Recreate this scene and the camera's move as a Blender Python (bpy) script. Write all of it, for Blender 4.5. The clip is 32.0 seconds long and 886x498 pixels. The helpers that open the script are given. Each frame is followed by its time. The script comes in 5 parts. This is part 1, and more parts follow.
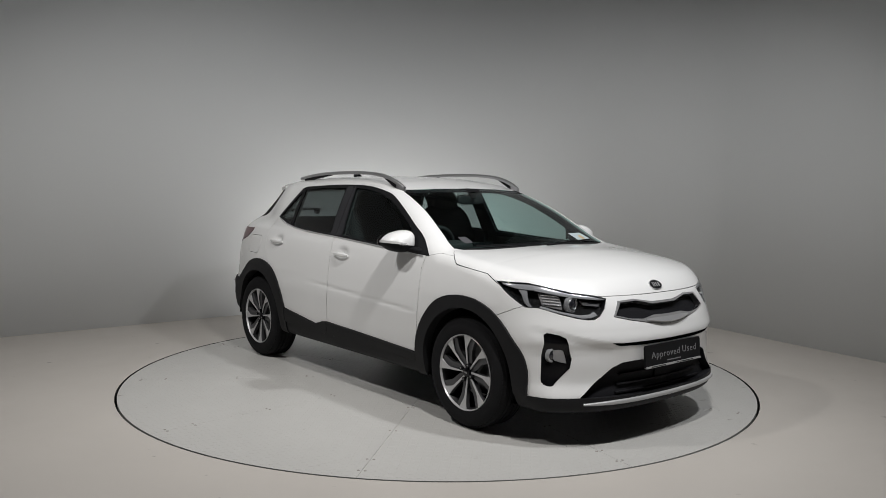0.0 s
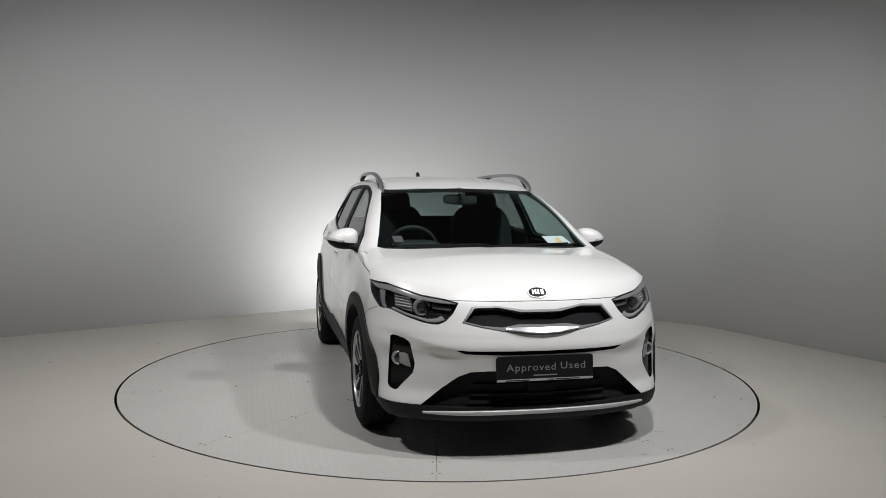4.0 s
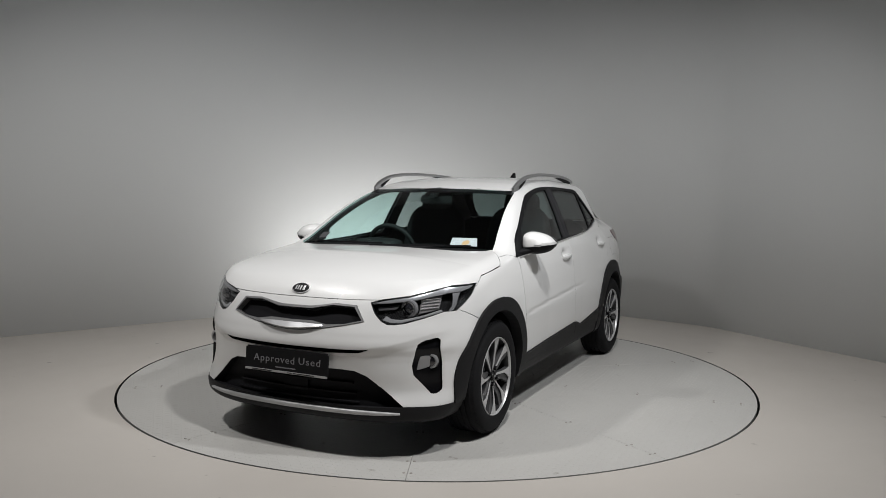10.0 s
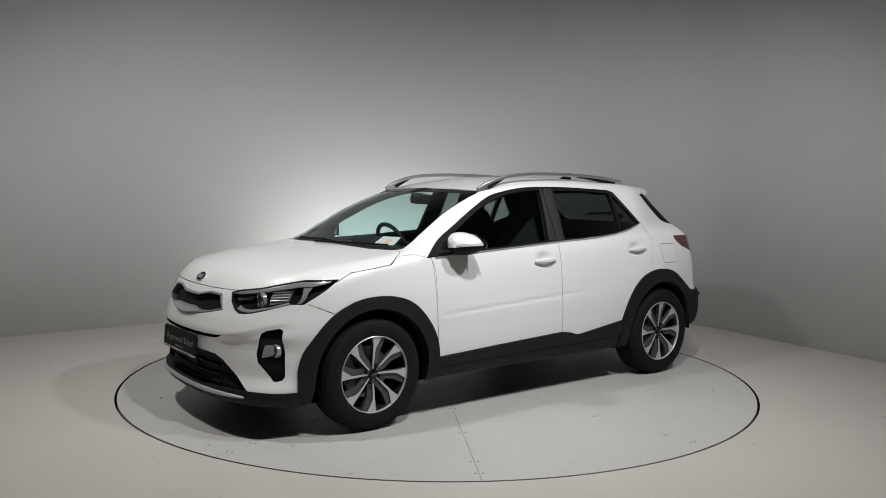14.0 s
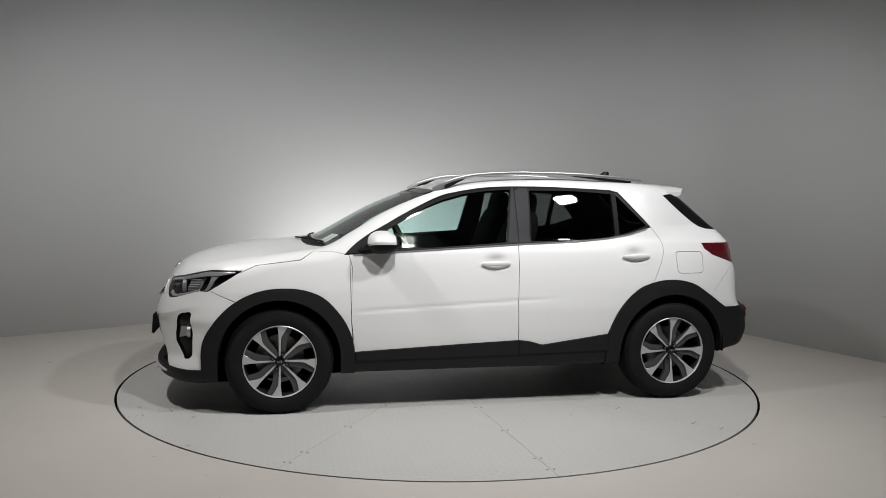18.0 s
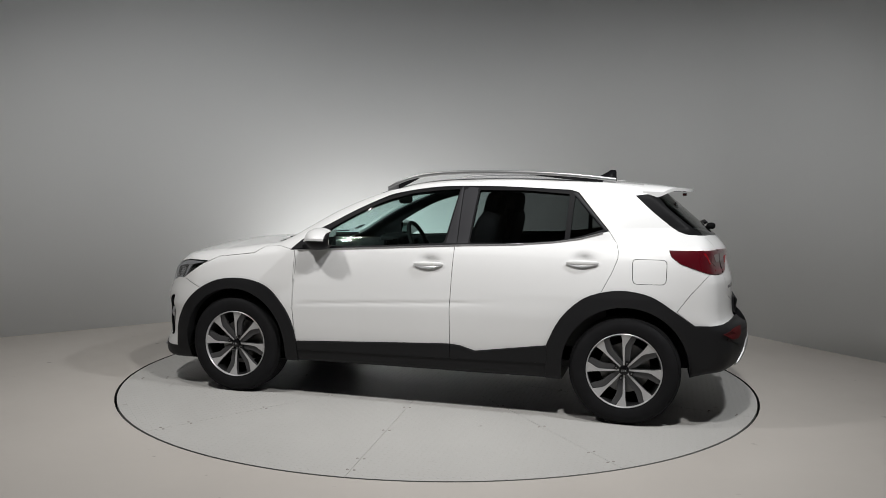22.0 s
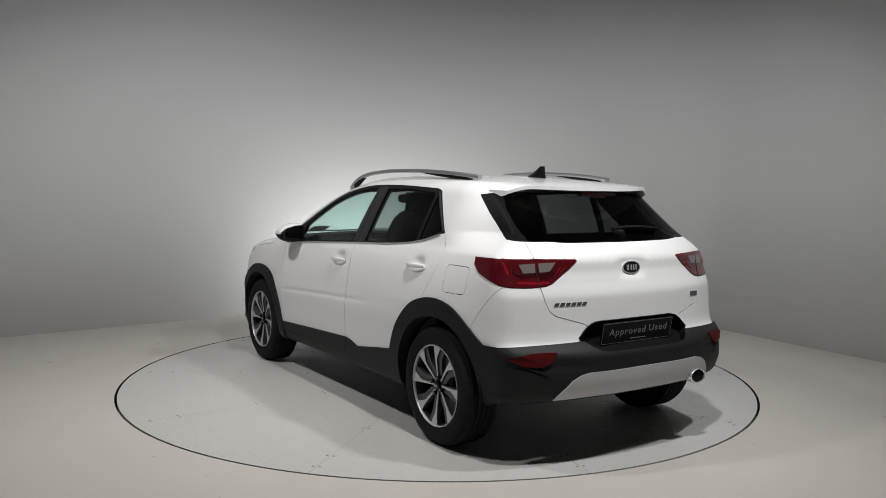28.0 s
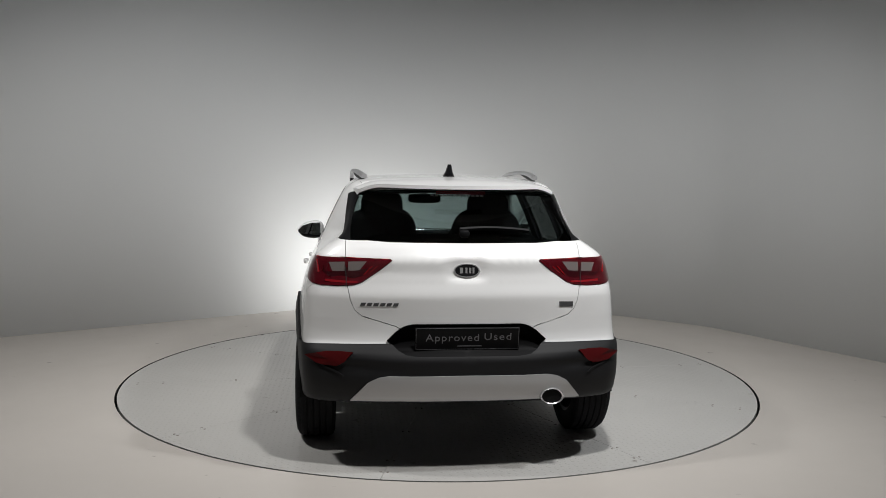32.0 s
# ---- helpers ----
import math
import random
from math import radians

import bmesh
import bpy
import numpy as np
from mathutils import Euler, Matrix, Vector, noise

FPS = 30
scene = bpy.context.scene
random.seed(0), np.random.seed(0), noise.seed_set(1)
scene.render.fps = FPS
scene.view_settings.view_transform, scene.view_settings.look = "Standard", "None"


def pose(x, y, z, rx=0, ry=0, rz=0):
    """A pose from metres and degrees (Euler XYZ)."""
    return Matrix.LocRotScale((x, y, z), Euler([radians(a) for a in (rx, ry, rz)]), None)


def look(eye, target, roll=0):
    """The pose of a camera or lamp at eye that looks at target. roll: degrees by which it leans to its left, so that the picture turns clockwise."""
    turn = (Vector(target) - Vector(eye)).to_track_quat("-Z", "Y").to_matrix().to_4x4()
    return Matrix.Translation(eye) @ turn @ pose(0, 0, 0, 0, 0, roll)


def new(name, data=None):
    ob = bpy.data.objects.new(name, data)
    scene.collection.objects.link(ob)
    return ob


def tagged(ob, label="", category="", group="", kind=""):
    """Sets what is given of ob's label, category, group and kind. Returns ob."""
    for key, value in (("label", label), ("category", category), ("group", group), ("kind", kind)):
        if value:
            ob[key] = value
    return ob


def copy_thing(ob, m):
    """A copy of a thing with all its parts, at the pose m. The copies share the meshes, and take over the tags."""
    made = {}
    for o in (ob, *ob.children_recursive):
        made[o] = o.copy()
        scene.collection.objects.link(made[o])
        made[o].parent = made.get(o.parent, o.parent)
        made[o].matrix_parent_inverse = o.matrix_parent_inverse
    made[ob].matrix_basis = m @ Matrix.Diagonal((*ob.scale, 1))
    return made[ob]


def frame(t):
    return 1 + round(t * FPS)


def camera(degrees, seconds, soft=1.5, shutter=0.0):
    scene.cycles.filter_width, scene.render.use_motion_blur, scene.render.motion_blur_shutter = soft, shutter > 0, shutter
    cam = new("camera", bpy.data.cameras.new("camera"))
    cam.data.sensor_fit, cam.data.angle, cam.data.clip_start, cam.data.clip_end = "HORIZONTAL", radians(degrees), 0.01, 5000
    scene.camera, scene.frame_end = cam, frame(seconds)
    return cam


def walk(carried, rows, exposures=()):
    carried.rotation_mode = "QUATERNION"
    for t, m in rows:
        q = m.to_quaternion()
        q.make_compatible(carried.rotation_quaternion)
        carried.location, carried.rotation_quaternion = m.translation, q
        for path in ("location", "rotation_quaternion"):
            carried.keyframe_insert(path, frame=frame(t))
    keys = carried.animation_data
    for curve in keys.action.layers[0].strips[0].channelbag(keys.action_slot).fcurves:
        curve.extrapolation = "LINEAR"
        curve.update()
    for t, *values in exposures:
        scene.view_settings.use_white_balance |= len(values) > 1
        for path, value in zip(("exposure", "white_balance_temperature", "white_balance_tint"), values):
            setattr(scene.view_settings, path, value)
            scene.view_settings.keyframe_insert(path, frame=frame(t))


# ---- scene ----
# A white crossover car on a motor turntable in a photo booth with a curved grey wall.
# World: turntable centre at the origin, camera towards -y.

EYE = (0.0, -6.014, 1.396)
AIM = (0.0268, -0.031, 0.945)
cam = camera(57.48, 32.0, soft=0.6)
walk(cam, [(0.0, look(EYE, AIM, 0.665)), (32.0, look(EYE, AIM, 0.665))],
     exposures=[(0.0, 0.07), (25.5, 0.07), (28.0, 0.19), (32.0, 0.19)])

# ---------------------------------------------------------------- world and lamps
world = bpy.data.worlds.new("world")
scene.world = world
world.use_nodes = True
world.node_tree.nodes["Background"].inputs["Color"].default_value = (0.5, 0.52, 0.55, 1)
world.node_tree.nodes["Background"].inputs["Strength"].default_value = 0.0
scene.view_settings.exposure = 0.0


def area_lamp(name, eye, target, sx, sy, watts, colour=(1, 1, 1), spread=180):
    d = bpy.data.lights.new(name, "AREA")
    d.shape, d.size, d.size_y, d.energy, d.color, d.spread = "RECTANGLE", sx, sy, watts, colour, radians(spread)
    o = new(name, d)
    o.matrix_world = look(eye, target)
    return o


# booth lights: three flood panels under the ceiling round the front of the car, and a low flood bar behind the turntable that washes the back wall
area_lamp("ceiling_flood", (0.8, -3.2, 4.2), (0.1, -0.3, 0.0), 0.24, 0.2, 44, (1, 0.985, 0.965), 116)
area_lamp("ceiling_flood", (-2.5, -2.1, 4.2), (-1.0, -0.2, 0.0), 0.24, 0.2, 34, (1, 0.985, 0.965), 116)
area_lamp("ceiling_flood", (2.5, -2.4, 4.2), (-0.3, 0.0, 0.0), 0.24, 0.2, 38, (0.97, 0.985, 1.0), 116)
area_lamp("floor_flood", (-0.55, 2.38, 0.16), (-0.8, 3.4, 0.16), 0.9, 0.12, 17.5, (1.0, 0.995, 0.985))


# ---------------------------------------------------------------- materials
def mat(name, colour, rough=0.5, metal=0.0, coat=0.0, bump=0.0, scale=60.0, vary=0.0, vscale=3.0, spec=0.5):
    """A principled surface with a two-scale tone change and a fine bump."""
    m = bpy.data.materials.new(name)
    m.use_nodes = True
    nt = m.node_tree
    b = nt.nodes["Principled BSDF"]
    b.inputs["Base Color"].default_value = (*colour, 1)
    b.inputs["Roughness"].default_value = rough
    b.inputs["Metallic"].default_value = metal
    b.inputs["Coat Weight"].default_value = coat
    b.inputs["Coat Roughness"].default_value = 0.03
    b.inputs["Specular IOR Level"].default_value = spec
    co = nt.nodes.new("ShaderNodeTexCoord")
    if vary:
        n1 = nt.nodes.new("ShaderNodeTexNoise")
        n1.inputs["Scale"].default_value, n1.inputs["Detail"].default_value = vscale, 6
        nt.links.new(co.outputs["Object"], n1.inputs["Vector"])
        mx = nt.nodes.new("ShaderNodeMix")
        mx.data_type = "RGBA"
        mx.inputs["A"].default_value = (*[c * (1 - vary) for c in colour], 1)
        mx.inputs["B"].default_value = (*[min(1, c * (1 + vary)) for c in colour], 1)
        nt.links.new(n1.outputs["Fac"], mx.inputs["Factor"])
        nt.links.new(mx.outputs["Result"], b.inputs["Base Color"])
    if bump:
        n2 = nt.nodes.new("ShaderNodeTexNoise")
        n2.inputs["Scale"].default_value, n2.inputs["Detail"].default_value = scale, 4
        nt.links.new(co.outputs["Object"], n2.inputs["Vector"])
        bp = nt.nodes.new("ShaderNodeBump")
        bp.inputs["Strength"].default_value, bp.inputs["Distance"].default_value = bump, 0.002
        nt.links.new(n2.outputs["Fac"], bp.inputs["Height"])
        nt.links.new(bp.outputs["Normal"], b.inputs["Normal"])
    return m


M_WALL = mat("wall_paint", (0.7, 0.715, 0.718), 0.7, bump=0.15, scale=90, vary=0.03, vscale=0.8)
M_FLOOR = mat("floor_paint", (0.5, 0.468, 0.433), 0.45, bump=0.12, scale=120, vary=0.05, vscale=1.3)
M_CEIL = mat("ceiling_grey", (0.16, 0.16, 0.16), 0.8)
M_TABLE = mat("turntable_paint", (0.47, 0.462, 0.445), 0.4, bump=0.12, scale=120, vary=0.05, vscale=1.6)


def worn_floor(m):
    """Adds dark specks and scuffs."""
    nt = m.node_tree
    b = nt.nodes["Principled BSDF"]
    co = nt.nodes.new("ShaderNodeTexCoord")
    n = nt.nodes.new("ShaderNodeTexNoise")
    n.inputs["Scale"].default_value, n.inputs["Detail"].default_value = 7.0, 10
    nt.links.new(co.outputs["Object"], n.inputs["Vector"])
    ramp = nt.nodes.new("ShaderNodeValToRGB")
    ramp.color_ramp.elements[0].position, ramp.color_ramp.elements[1].position = 0.70, 0.76
    nt.links.new(n.outputs["Fac"], ramp.inputs["Fac"])
    mx = nt.nodes.new("ShaderNodeMix")
    mx.data_type = "RGBA"
    link = b.inputs["Base Color"].links[0]
    nt.links.new(link.from_socket, mx.inputs["A"])
    mx.inputs["B"].default_value = (0.2, 0.18, 0.16, 1)
    nt.links.new(ramp.outputs["Color"], mx.inputs["Factor"])
    nt.links.new(mx.outputs["Result"], b.inputs["Base Color"])
    n3 = nt.nodes.new("ShaderNodeTexNoise")
    n3.inputs["Scale"].default_value, n3.inputs["Detail"].default_value = 2.5, 8
    nt.links.new(co.outputs["Object"], n3.inputs["Vector"])
    mr = nt.nodes.new("ShaderNodeMapRange")
    mr.inputs["To Min"].default_value, mr.inputs["To Max"].default_value = 0.3, 0.55
    nt.links.new(n3.outputs["Fac"], mr.inputs["Value"])
    nt.links.new(mr.outputs["Result"], b.inputs["Roughness"])


worn_floor(M_FLOOR)
worn_floor(M_TABLE)
M_TREAD = mat("turntable_tread_paint", (0.47, 0.462, 0.445), 0.45, vary=0.05, vscale=1.6)
M_SCREW = mat("worn_screw", (0.3, 0.28, 0.26), 0.6)
M_GAP = mat("dark_gap", (0.01, 0.01, 0.01), 0.8)
M_WHITE = mat("white_car_paint", (0.75, 0.75, 0.748), 0.35, coat=1.0)
M_PLASTIC = mat("grained_black_plastic", (0.0115, 0.0115, 0.0125), 0.55, bump=0.1, scale=900, spec=0.2)
M_FRAME = mat("satin_black_trim", (0.009, 0.009, 0.01), 0.5, spec=0.09)
M_GLOSS = mat("gloss_black_plastic", (0.006, 0.006, 0.007), 0.14, spec=0.3)
M_GRILLE = mat("black_grille", (0.012, 0.012, 0.014), 0.6, bump=0.5, scale=160, spec=0.12)
M_CHROME = mat("satin_chrome", (0.42, 0.42, 0.43), 0.3, metal=0.6)
M_SILVER = mat("silver_paint", (0.45, 0.45, 0.455), 0.4, metal=0.3, bump=0.05, scale=600)
M_HOUSING = mat("headlight_black", (0.015, 0.015, 0.016), 0.35, spec=0.25)
M_LAMP_SILVER = mat("lamp_silver", (0.27, 0.27, 0.28), 0.25, metal=0.25)
M_SPARKLE = mat("faceted_reflector", (0.3, 0.29, 0.295), 0.15, metal=0.2, bump=1.0, scale=45)
M_FRIT = mat("black_glass_print", (0.008, 0.008, 0.0085), 0.4, spec=0.03)
M_BRIGHT = mat("polished_chrome", (0.78, 0.78, 0.79), 0.2, metal=0.75)
M_DEEP_RED = mat("dark_red_lens", (0.03, 0.003, 0.005), 0.12, coat=1.0)
M_RED = mat("red_lens", (0.075, 0.004, 0.008), 0.1, coat=1.0)
M_UNDER = mat("underbody_black", (0.01, 0.01, 0.0105), 0.85, spec=0.1)
M_LINING = mat("cabin_lining", (0.045, 0.045, 0.048), 0.85)
M_TYRE = mat("tyre_rubber", (0.011, 0.011, 0.012), 0.75, bump=0.2, scale=300, vary=0.25, vscale=20, spec=0.12)
M_MACHINED = mat("machined_alloy", (0.52, 0.52, 0.525), 0.34, metal=0.4)
M_SPOKE_DARK = mat("dark_grey_alloy", (0.07, 0.07, 0.073), 0.4, metal=0.3)
# rim barrel alloy, with the shade behind the spokes put into its colour
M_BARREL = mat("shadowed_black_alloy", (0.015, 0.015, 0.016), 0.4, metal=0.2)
M_DISC = mat("brake_steel", (0.22, 0.22, 0.22), 0.4, metal=0.8)


M_RAIL = mat("satin_silver_rail", (0.44, 0.44, 0.45), 0.35, metal=0.85)
M_PILLAR = mat("pillar_film", (0.024, 0.024, 0.027), 0.6, spec=0.2)
M_MIRROR = mat("mirror_glass", (0.85, 0.85, 0.85), 0.02, metal=1.0)
M_PLATE = mat("plate_black", (0.009, 0.009, 0.01), 0.6, spec=0.15)
M_PLATE_INK = mat("plate_grey_print", (0.19, 0.19, 0.2), 0.5)
M_CHROME_DARK = mat("dark_chrome", (0.12, 0.12, 0.125), 0.25, metal=0.5)
M_PROJECTOR = mat("projector_glass", (0.02, 0.02, 0.025), 0.04, coat=1.0)
M_CLEAR = mat("pale_light_guide", (0.35, 0.35, 0.36), 0.2, coat=0.6)
M_CLEAR_GREY = mat("clear_reverse_lens", (0.17, 0.15, 0.145), 0.3, coat=0.3, bump=0.1, scale=500)
M_HOUSING_GREY = mat("headlight_grey", (0.12, 0.12, 0.125), 0.3, bump=0.5, scale=300)
M_RED_BRIGHT = mat("bright_red_lens", (0.24, 0.009, 0.014), 0.12, coat=1.0)
M_REFLECTOR = mat("red_reflector", (0.07, 0.005, 0.006), 0.5, coat=0.0, bump=0.2, scale=400, spec=0.08)
M_STICKER = mat("sticker_white", (0.42, 0.5, 0.52), 0.5, vary=0.3, vscale=60)
M_PRINT = mat("white_print", (0.8, 0.8, 0.8), 0.5)
M_SEAL = mat("sticker_tan", (0.5, 0.38, 0.2), 0.5)
M_STICKER_DARK = mat("sticker_grey", (0.06, 0.06, 0.065), 0.5)
M_SEAT = mat("dark_seat_cloth", (0.022, 0.022, 0.024), 0.9, bump=0.3, scale=500)
M_DASH = mat("black_dash_plastic", (0.015, 0.015, 0.016), 0.7, bump=0.2, scale=700)


def glass(name, tint, through_=0.9, rough=0.0):
    """A thin pane: tinted see-through with a clear gloss on top."""
    m = bpy.data.materials.new(name)
    m.use_nodes = True
    nt = m.node_tree
    nt.nodes.clear()
    out = nt.nodes.new("ShaderNodeOutputMaterial")
    tr = nt.nodes.new("ShaderNodeBsdfTransparent")
    tr.inputs["Color"].default_value = (*tint, 1)
    gl = nt.nodes.new("ShaderNodeBsdfGlossy")
    gl.inputs["Roughness"].default_value = rough
    lw = nt.nodes.new("ShaderNodeLayerWeight")
    lw.inputs["Blend"].default_value = 0.5
    fr = nt.nodes.new("ShaderNodeMapRange")
    fr.inputs["To Min"].default_value, fr.inputs["To Max"].default_value = 0.045, 0.9
    pw = nt.nodes.new("ShaderNodeMath")
    pw.operation = "POWER"
    pw.inputs[1].default_value = 5.0
    nt.links.new(lw.outputs["Facing"], pw.inputs[0])
    nt.links.new(pw.outputs[0], fr.inputs["Value"])
    mx = nt.nodes.new("ShaderNodeMixShader")
    nt.links.new(fr.outputs[0], mx.inputs[0])
    nt.links.new(tr.outputs[0], mx.inputs[1])
    nt.links.new(gl.outputs[0], mx.inputs[2])
    nt.links.new(mx.outputs[0], out.inputs["Surface"])
    return m


M_GLASS = glass("clear_green_glass", (0.72, 0.86, 0.84))
M_GLASS_MID = glass("tinted_glass", (0.36, 0.385, 0.385))
M_GLASS_DARK = glass("dark_tinted_glass", (0.22, 0.25, 0.247))
M_LENS = glass("clear_lens", (0.95, 0.96, 0.97))


def part(name, bm, material, parent, label=""):
    me = bpy.data.meshes.new(name)
    bm.to_mesh(me)
    bm.free()
    me.materials.append(material)
    ob = new(name, me)
    ob.parent = parent
    if label:
        ob["label"] = label
    return ob


# ---------------------------------------------------------------- the booth
def spline(pts, n):
    """A smooth polyline through control points (Catmull-Rom)."""
    p = [Vector(q) for q in pts]
    p = [2 * p[0] - p[1]] + p + [2 * p[-1] - p[-2]]
    out = []
    for i in range(1, len(p) - 2):
        for k in range(n):
            t = k / n
            a, b, c, d = p[i - 1], p[i], p[i + 1], p[i + 2]
            out.append(0.5 * (2 * b + (c - a) * t + (2 * a - 5 * b + 4 * c - d) * t * t + (3 * b - a - 3 * c + d) * t ** 3))
    out.append(p[-2])
    return out


R_TABLE = 2.258
ROOM_H = 4.6
WALL_PLAN = [(-6.4, -0.75), (-5.1, 0.3), (-3.97, 1.24), (-3.1, 1.92), (-2.2, 2.62), (-1.35, 3.2), (-0.3, 3.55), (0.9, 3.5), (1.75, 3.07),
             (2.3, 2.66), (2.76, 2.25), (2.98, 1.87), (3.38, 1.1), (3.9, 0.18), (5.0, -1.7)]


def build_booth():
    line = spline(WALL_PLAN, 8)
    line = [Vector((-6.4, -8.5))] + line + [Vector((5.0, -8.5))]
    bm = bmesh.new()
    n = len(line)
    rows = []
    for off in (0.0, 0.12):
        pts = []
        for i, p in enumerate(line):
            a, b = line[max(i - 1, 0)], line[min(i + 1, n - 1)]
            d = (b - a).normalized()
            pts.append(p + Vector((-d.y, d.x)) * off)
        rows.append(([bm.verts.new((p.x, p.y, 0)) for p in pts], [bm.verts.new((p.x, p.y, ROOM_H)) for p in pts]))
    (ib, it), (ob_, ot) = rows
    for i in range(n - 1):
        for q in ((ib[i], it[i], it[i + 1], ib[i + 1]), (ob_[i], ob_[i + 1], ot[i + 1], ot[i]), (it[i], ot[i], ot[i + 1], it[i + 1]), (ib[i], ib[i + 1], ob_[i + 1], ob_[i])):
            bm.faces.new(q)
    for i in (0, n - 1):
        bm.faces.new((ib[i], ob_[i], ot[i], it[i]))
    bmesh.ops.recalc_face_normals(bm, faces=bm.faces)
    for f in bm.faces:
        f.smooth = abs(f.normal.z) < 0.5
    w = part("wall_curved", bm, M_WALL, None)
    tagged(w, "curved pale grey painted booth wall behind the turntable", "wall", kind="structure")
    bm = bmesh.new()
    bmesh.ops.create_cube(bm, size=1, matrix=Matrix.Translation((-0.7, -8.56, ROOM_H / 2)) @ Matrix.Diagonal((11.6, 0.12, ROOM_H, 1)))
    tagged(part("wall_south", bm, M_WALL, None), "plain grey wall behind the camera", "wall", kind="structure")
    bm = bmesh.new()
    bmesh.ops.create_cube(bm, size=1, matrix=Matrix.Translation((-0.7, -2.5, ROOM_H + 0.065)) @ Matrix.Diagonal((11.8, 12.6, 0.12, 1)))
    tagged(part("ceiling", bm, M_CEIL, None), "dark plain ceiling over the booth", "ceiling", kind="structure")
    # floor with a round hole for the turntable
    bm = bmesh.new()
    N = 192
    rin = R_TABLE + 0.008
    inner = [bm.verts.new((rin * math.cos(2 * math.pi * i / N), rin * math.sin(2 * math.pi * i / N), 0)) for i in range(N)]
    low = [bm.verts.new((v.co.x, v.co.y, -0.08)) for v in inner]
    outer = [bm.verts.new((9 * math.cos(2 * math.pi * i / N) - 0.5, 9 * math.sin(2 * math.pi * i / N) - 2, 0)) for i in range(N)]
    for i in range(N):
        j = (i + 1) % N
        bm.faces.new((inner[i], outer[i], outer[j], inner[j]))
        bm.faces.new((inner[i], inner[j], low[j], low[i])).material_index = 1
    bm.faces.new(low).material_index = 1
    bmesh.ops.recalc_face_normals(bm, faces=bm.faces)
    slab = part("floor", bm, M_FLOOR, None)
    slab.data.materials.append(M_GAP)
    tagged(slab, "pale warm grey painted booth floor", "floor", kind="structure")


build_booth()

turntable = tagged(new("turntable"), "round pale grey painted turntable set flush in the floor", "turntable")


def build_turntable():
    """Ten sector plates round a centre disc, with open seams and small screw heads."""
    r1, r0, gap = R_TABLE - 0.008, 0.72, 0.0012
    bm = bmesh.new()
    bmesh.ops.create_cone(bm, cap_ends=True, segments=96, radius1=r0 - gap, radius2=r0 - gap, depth=0.02, matrix=Matrix.Translation((0, 0, -0.01)))
    part("centre_plate", bm, M_TABLE, turntable)
    bm = bmesh.new()
    bmesh.ops.create_cone(bm, cap_ends=True, segments=96, radius1=r1 - 0.01, radius2=r1 - 0.01, depth=0.02, matrix=Matrix.Translation((0, 0, -0.032)))
    part("under_plate", bm, M_GAP, turntable, "dark frame under the deck")
    for k in range(10):
        a0, a1 = radians(22.5 + 36 * k), radians(22.5 + 36 * (k + 1))
        n = 24
        bm = bmesh.new()
        def arc(r, g):
            return [(r * math.cos(a), r * math.sin(a)) for a in [a0 + g / r + (a1 - a0 - 2 * g / r) * i / n for i in range(n + 1)]]
        ring = arc(r1, gap) + arc(r0, gap)[::-1]
        top = [bm.verts.new((x, y, 0)) for x, y in ring]
        low = [bm.verts.new((x, y, -0.02)) for x, y in ring]
        for i in range(n):
            bm.faces.new((top[i], top[i + 1], top[2 * n - i], top[2 * n + 1 - i]))
        m = len(ring)
        for i in range(m):
            bm.faces.new((top[i], low[i], low[(i + 1) % m], top[(i + 1) % m]))
        bmesh.ops.recalc_face_normals(bm, faces=bm.faces)
        part("deck_plate", bm, M_TABLE, turntable)
        for r in (0.98, 1.48, 1.98, 2.15):
            for d in (-0.018, 0.018):
                bm = bmesh.new()
                bmesh.ops.create_cone(bm, cap_ends=True, segments=10, radius1=0.008, radius2=0.006, depth=0.003,
                                      matrix=Matrix.Translation((r * math.cos(a0 + d / r), r * math.sin(a0 + d / r), 0.0014)))
                part("screw_head", bm, M_SCREW, turntable)
    # low lozenge tread all over the deck, alternating its direction
    verts, faces = [], []
    pitch, h = 0.036, 0.0012
    m = int(R_TABLE / pitch)
    for i in range(-m, m + 1):
        for j in range(-m, m + 1):
            x, y = i * pitch, j * pitch
            if math.hypot(x, y) > R_TABLE - 0.03:
                continue
            c, s_ = (0.7071, 0.7071) if (i + j) % 2 else (0.7071, -0.7071)
            k = len(verts)
            for a, b, z in ((0.015, 0, 0.0002), (0, 0.0052, 0.0002), (-0.015, 0, 0.0002), (0, -0.0052, 0.0002), (0.008, 0, h), (-0.008, 0, h)):
                verts.append((x + a * c - b * s_, y + a * s_ + b * c, z))
            faces += [(k, k + 1, k + 4), (k + 1, k + 5, k + 4), (k + 1, k + 2, k + 5), (k + 2, k + 3, k + 5), (k + 3, k + 4, k + 5), (k + 3, k, k + 4)]
    me = bpy.data.meshes.new("tread")
    me.from_pydata(verts, [], faces)
    me.materials.append(M_TREAD)
    tread = new("tread", me)
    tread.parent = turntable
    tread["label"], tread["kind"] = "low painted lozenge tread on the deck", "stuff"


build_turntable()

# ---------------------------------------------------------------- the car
CAR_AT = (-0.125, 0.093)      # its own origin (mid wheelbase) from the turntable's centre, in the car's frame
car = tagged(new("car"), "white five-door crossover car with black plastic cladding standing on the turntable", "car")


